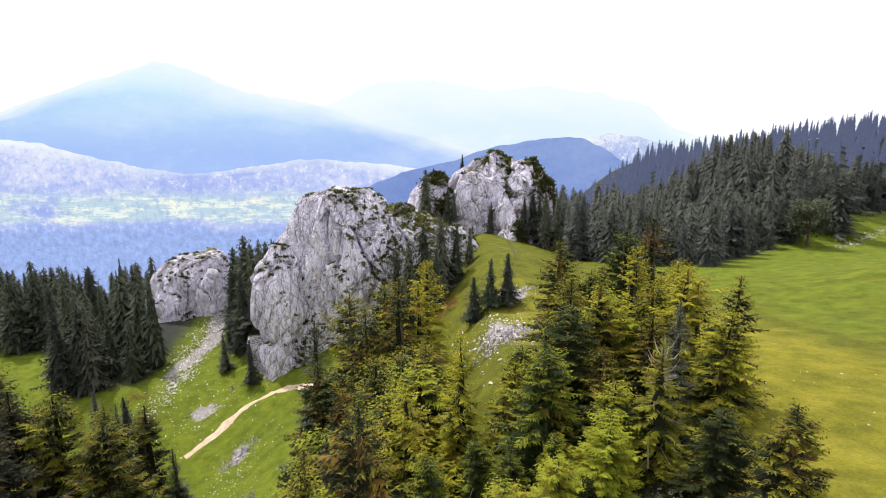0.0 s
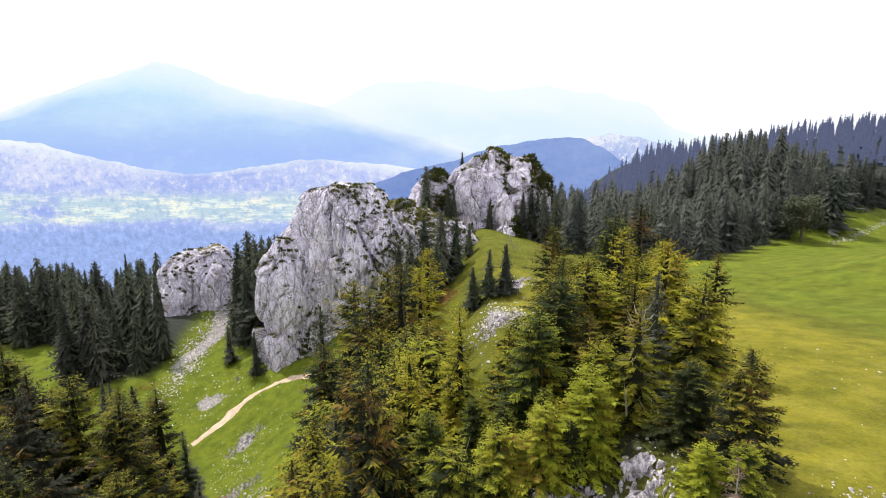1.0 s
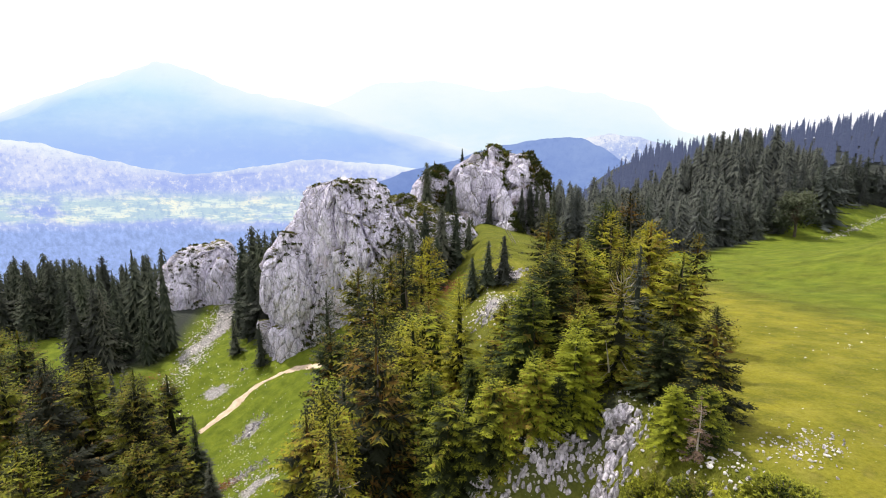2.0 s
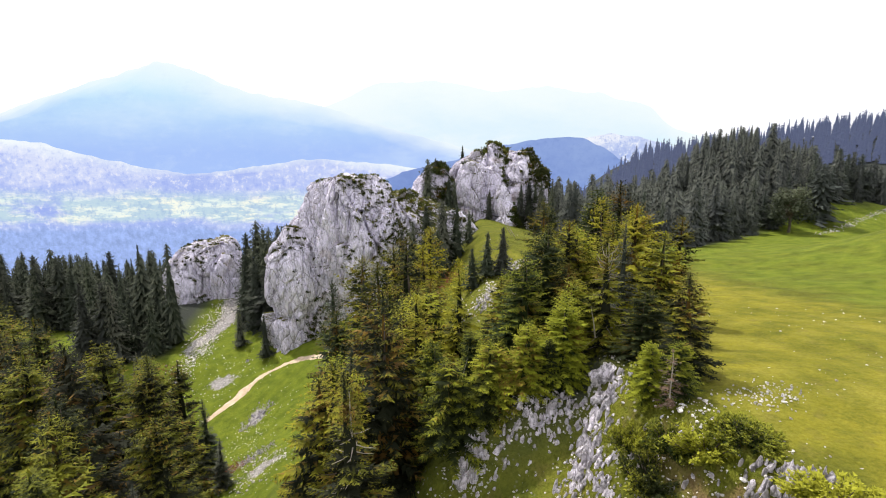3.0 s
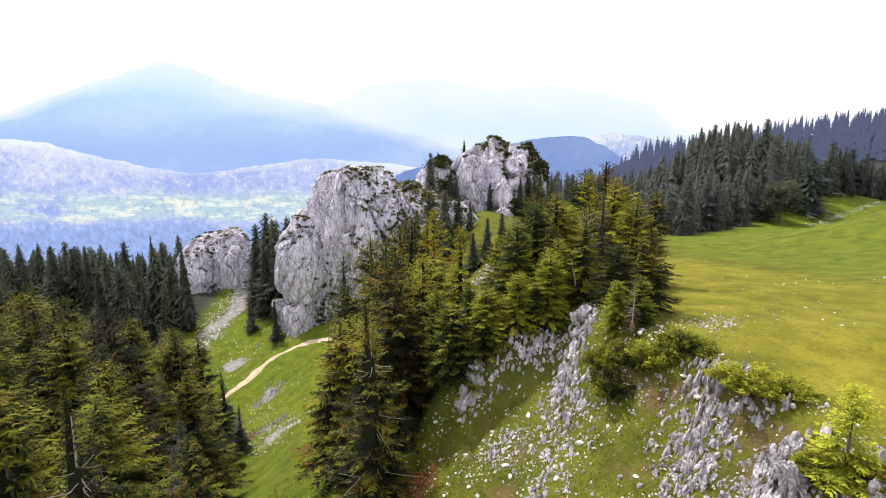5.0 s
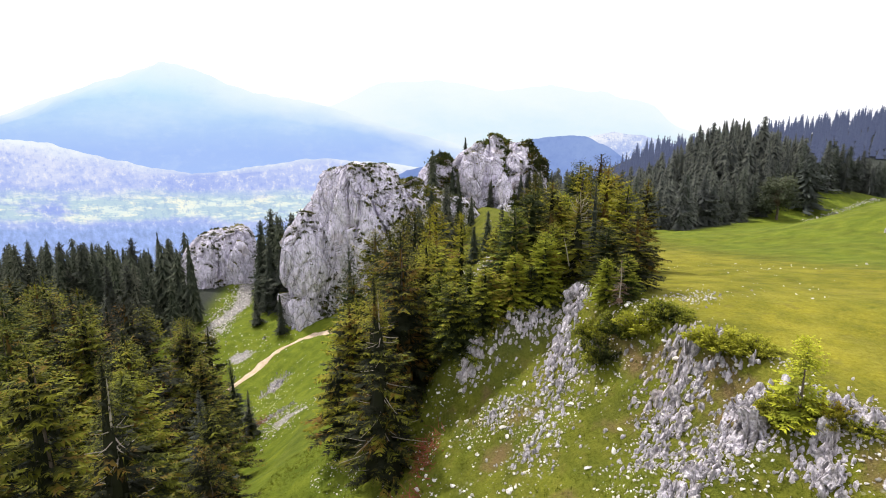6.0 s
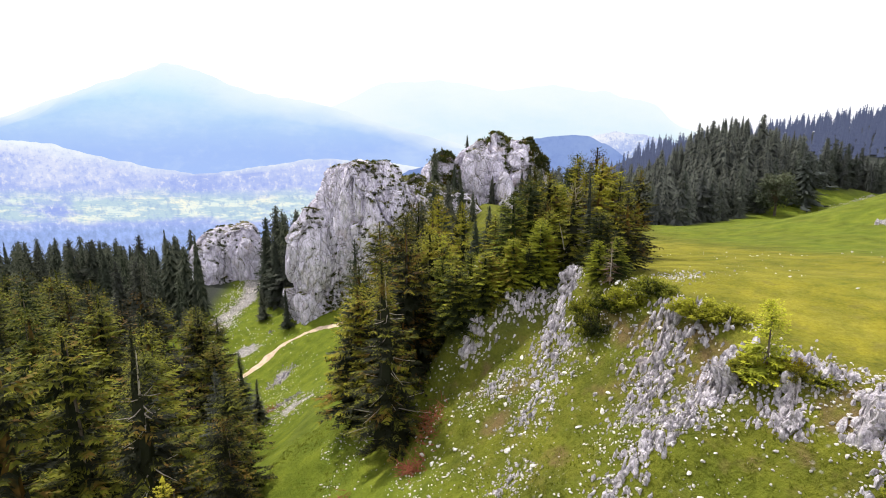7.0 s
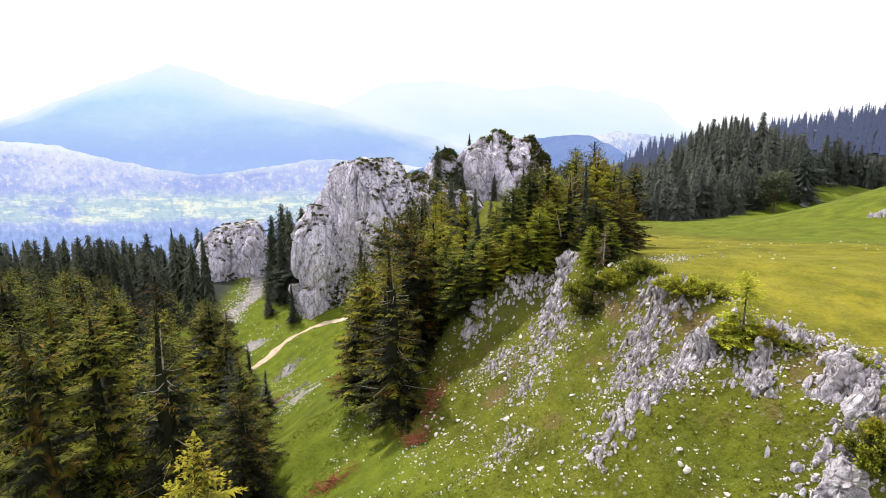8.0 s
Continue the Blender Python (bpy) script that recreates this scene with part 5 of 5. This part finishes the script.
def slope_places(r, n, y_lo, y_hi, d_lo, d_hi, power=1.0):
    y = r.uniform(y_lo, y_hi, n)
    d = d_lo + (d_hi - d_lo) * r.random(n) ** power
    return profile(y, RIM_X) - d, y


def clumped(r, x, y, scale, seed, level):
    return fbm(x * scale, y * scale, 0, seed, 3) + r.normal(0, 0.25, len(x)) > level


bx, by = slope_places(sr, 700, -7, 22, -0.5, 15, 1.2)
ok = clumped(sr, bx, by, 0.3, 44, 0.05)
bx, by = bx[ok][:260], by[ok][:260]
bz = ground_z(bx, by)
for k, (x, y, z) in enumerate(zip(bx, by, bz)):
    s = 0.08 + 0.18 * sr.random() ** 2.2
    ob = piece("stone", stone_meshes[k % 10])
    ob.matrix_basis = pose(x, y, z + 0.15 * s, sr.uniform(-25, 25), sr.uniform(-25, 25), sr.uniform(0, 360)) @ Matrix.Diagonal((s, s * sr.uniform(0.6, 1), s * sr.uniform(0.35, 0.75), 1))
    tagged(ob, "loose pale limestone lump in the turf", "stone", "loose stones on the slope")


def rubble(name, label, x, y, sizes, seed, lift=0.1):
    """A scatter of small stones as one mass."""
    r = np.random.default_rng(seed)
    shapes = [rock_arrays(240 + k, 1, 0.4) for k in range(8)]
    z = ground_z(x, y)
    parts = []
    for k, s in enumerate(sizes):
        v, f = shapes[k % 8]
        v = turned(v * (s * r.uniform(0.4, 1.0, 3) * [1, 1, 0.75]), r.uniform(0, 6.28), r.normal(0, 0.4))
        parts.append((v + [x[k], y[k], z[k] + lift * s], f))
    ob = piece(name, build_mesh(name, *join(parts), STONE, False))
    return tagged(ob, label, "rubble", kind="stuff")


px, py = slope_places(sr, 15000, -9, 26, -1.5, 20, 1.1)
ok = clumped(sr, px, py, 0.4, 46, 0.12)
px, py = px[ok], py[ok]
rubble("stone_rubble", "small pale stones strewn over the steep turf", px, py, 0.03 + 0.14 * sr.random(len(px)) ** 3, 47)
cx, cy = [], []
for x, y, along, across, h in SHED:
    a, b = sr.normal(-0.2, 0.75, 230) * (along + 0.4), sr.normal(0, 0.9, 230) * (across + 0.3)
    cx.append(x + a * np.cos(h) - b * np.sin(h) - 0.3), cy.append(y + a * np.sin(h) + b * np.cos(h))
cx, cy = np.concatenate(cx), np.concatenate(cy)
rubble("stone_rubble", "broken grey and white stones round the limestone ribs", cx, cy, 0.03 + 0.13 * sr.random(len(cx)) ** 2.2, 55, 0.25)
mx, my = sr.uniform(10, 44, 420), sr.uniform(-6, 40, 420)
ok = (mx > profile(my, RIM_X) + 0.3) & clumped(sr, mx, my, 0.28, 48, 0.28)
rubble("stone_rubble", "pale stones scattered on the meadow", mx[ok], my[ok], 0.05 + 0.13 * sr.random(ok.sum()) ** 2.5, 49)
t = sr.random(1500)
cx = -61 - 2.5 * t + 1.5 * np.sin(7 * t) + sr.normal(0, 2.0, 1500)
cy = 106 + 42 * t + sr.normal(0, 2.2, 1500)
rubble("scree", "pale grey scree below the rounded rock", cx, cy, 0.1 + 0.45 * sr.random(1500) ** 2.5, 50, 0.3)
cx, cy = sr.normal(-49, 6, 260), sr.normal(105, 5, 260)
rubble("scree", "scattered pale stones on the meadow below the crag", cx, cy, 0.1 + 0.26 * sr.random(260) ** 2.5, 51)
cx, cy = sr.normal(-34, 3.2, 260), sr.normal(79, 7, 260)
rubble("scree", "scattered pale stones on the lower meadow", cx, cy, 0.08 + 0.24 * sr.random(260) ** 2.5, 52)
cx, cy = sr.normal(7, 3.2, 420), sr.normal(64, 9, 420)
rubble("scree", "scattered pale stones on the saddle", cx, cy, 0.1 + 0.3 * sr.random(420) ** 2, 53)
cx, cy = sr.normal(-24.5, 2.4, 360), sr.normal(56, 3, 360)
rubble("scree", "pinkish grey stones beside the lower spruces", cx, cy, 0.1 + 0.25 * sr.random(360) ** 2, 54)

t = sr.random(420)
rubble("scree", "line of white stones where the meadow meets the woods", 104 + 46 * t + sr.normal(0, 0.7, 420), 141 + 33 * t + sr.normal(0, 0.7, 420), 0.12 + 0.4 * sr.random(420) ** 2, 56)

# ---- the trodden path ----
line = np.array([(-48, 90.5), (-44.5, 93.9), (-41.4, 97.9), (-38.1, 101.4), (-33.5, 102.1), (-28.8, 100.4), (-24, 97)], float)
u = np.linspace(0, len(line) - 1, 90)
px, py = (np.interp(u, range(len(line)), line[:, k]) for k in (0, 1))
px, py = np.convolve(np.pad(px, 4, "edge"), np.ones(9) / 9, "valid"), np.convolve(np.pad(py, 4, "edge"), np.ones(9) / 9, "valid")
tx, ty = np.gradient(px), np.gradient(py)
ln = np.hypot(tx, ty)
across = np.linspace(-1, 1, 7)
half = 1.1 + 0.55 * fbm(u * 0.9, 0 * u, 0, 61, 3)
wide = half[:, None] * across[None] + 0.12 * fbm(u[:, None] * 4, across[None] * 3, 0, 62, 2)
wx, wy = px[:, None] - (ty / ln)[:, None] * wide, py[:, None] + (tx / ln)[:, None] * wide
wz = ground_z(wx, wy) + 0.09 - 0.16 * np.abs(across[None]) ** 3
path = piece("path", build_mesh("path", np.stack([wx, wy, wz], -1).reshape(-1, 3), grid_faces(90, 7), DIRT, True))
tagged(path, "pale trodden footpath across the grass", "path", kind="structure")


# ---- dead wood and brush ----
def brush(label, x, y, spread_x, spread_y, high, count, seed, material, length=1.0):
    """A heap of dry twigs."""
    r = np.random.default_rng(seed)
    z0 = float(ground_z(x, y))
    heap = new("brushwood")
    heap.matrix_basis = pose(x, y, z0)
    tagged(heap, label, "brushwood", "heaps of brushwood")
    for _ in range(count):
        dx, dy = r.normal(0, spread_x), r.normal(0, spread_y)
        foot = np.array([dx, dy, float(ground_z(x + dx, y + dy)) - z0 + r.uniform(0.0, high)])
        d = r.normal(0, 1, 3) * [1, 1, 0.35]
        d *= length * r.uniform(0.4, 1.2) / np.linalg.norm(d)
        d[2] = abs(d[2])
        piece("twig", build_mesh("twig", *tube([foot, foot + d * 0.5 + r.normal(0, 0.05, 3), foot + d], [0.03, 0.022, 0.008], 4), material, True), heap)
    return heap


brush("rust-red dry brushwood under a spruce", -1.6, 14.2, 0.5, 1.1, 0.5, 110, 71, RED_TWIGS)
brush("rust-red dry brushwood on the grass", -2.6, 10.5, 0.5, 0.4, 0.35, 100, 72, RED_TWIGS)
brush("rust-red dry brushwood on the grass", -8.9, 11.0, 0.7, 0.5, 0.35, 120, 73, RED_TWIGS)
brush("dark red brushwood beside the lower spruces", -32, 62.5, 1.6, 1.2, 0.7, 130, 74, RED_TWIGS, 1.8)
brush("reddish dry twigs on the saddle", 0.8, 87, 1.0, 0.8, 1.2, 90, 75, RED_TWIGS, 1.8)
brush("red-brown twigs at the forest's foot", -66, 110, 1.6, 0.8, 0.7, 60, 76, RED_TWIGS, 1.6)
for x, y, tip, r0 in ((9.9, 22, (0.9, -0.6, 0.5), 0.05), (8.6, 20.6, (-0.8, -1.6, 2.4), 0.05), (0.9, 22.5, (0.4, -0.5, 2.2), 0.04)):
    z = float(ground_z(x, y)) + 1.6
    p = [(x, y, z), (x + tip[0] * 0.5, y + tip[1] * 0.5, z + tip[2] * 0.55), (x + tip[0], y + tip[1], z + tip[2])]
    tagged(piece("dead_branch", build_mesh("dead_branch", *tube(p, [r0, r0 * 0.7, 0.01], 5), DEADWOOD, True)), "bare bleached branch sticking out of a spruce", "branch")
# a bleached forked top above the clump
snag = new("dead_treetop")
snag.matrix_basis = pose(9.6, 22.4, 48.5)
tagged(snag, "bleached forked dead treetop among green spruces", "branch")
piece("stem", build_mesh("stem", *tube([(0, 0, 0), (0.02, 0, 1.7), (0, -0.02, 2.9)], [0.09, 0.06, 0.015], 6), DEADWOOD, True), snag)
for k in range(9):
    a, z0 = 2.4 * k, 1.1 + 0.13 * k
    e = (0.75 * math.cos(a), 0.75 * math.sin(a), z0 + 0.7)
    piece("fork", build_mesh("fork", *tube([(0, 0, z0), (0.45 * math.cos(a), 0.45 * math.sin(a), z0 + 0.2), e], [0.04, 0.03, 0.008], 4), DEADWOOD, True), snag)
for dx in (0, 0.55):
    x, y = 12.4 + dx, 99 - dx
    z = float(ground_z(x, y))
    tagged(piece("wooden_pole", build_mesh("wooden_pole", *tube([(x + 1.1, y, z - 0.2), (x - 0.5, y + 0.2, z + 2.6)], [0.09, 0.07], 6), DEADWOOD, True)), "pale wooden pole leaning on the saddle", "pole")

# ---- tufts of grass on the near slope and rim ----
tg = np.random.default_rng(81)
n = 30000
ax, ay = tg.uniform(-16, 20, n), tg.uniform(-9, 30, n)
ok = clumped(tg, ax, ay, 0.25, 82, -0.15) & (ax < profile(ay, RIM_X) + 0.8)
ax, ay = ax[ok], ay[ok]
az = ground_z(ax, ay)
P = np.repeat(np.stack([ax, ay, az - 0.03], 1), 4, 0) + tg.normal(0, 0.06, (4 * len(ax), 3)) * [1, 1, 0.1]
D = tg.normal(0, 0.5, P.shape) + [0, 0, 1]
D /= np.linalg.norm(D, axis=1)[:, None]
v, f, tip = sprays(P, D, tg.uniform(0.08, 0.24, len(P)), tg.uniform(0.1, 0.8, len(P)), tg, 0.12)
TUFT = needle_material("grass_blades", (0.12, 0.135, 0.011), (0.32, 0.3, 0.03), 0.9)
tagged(piece("grass_tufts", build_mesh("grass_tufts", v, f, TUFT, False, {"tip": tip})), "tufts of green and straw-coloured grass", "grass", kind="stuff")

# the patterns that were copied stay out of the scene
for root in templates:
    for ob in (*root.children_recursive, root):
        bpy.data.objects.remove(ob)
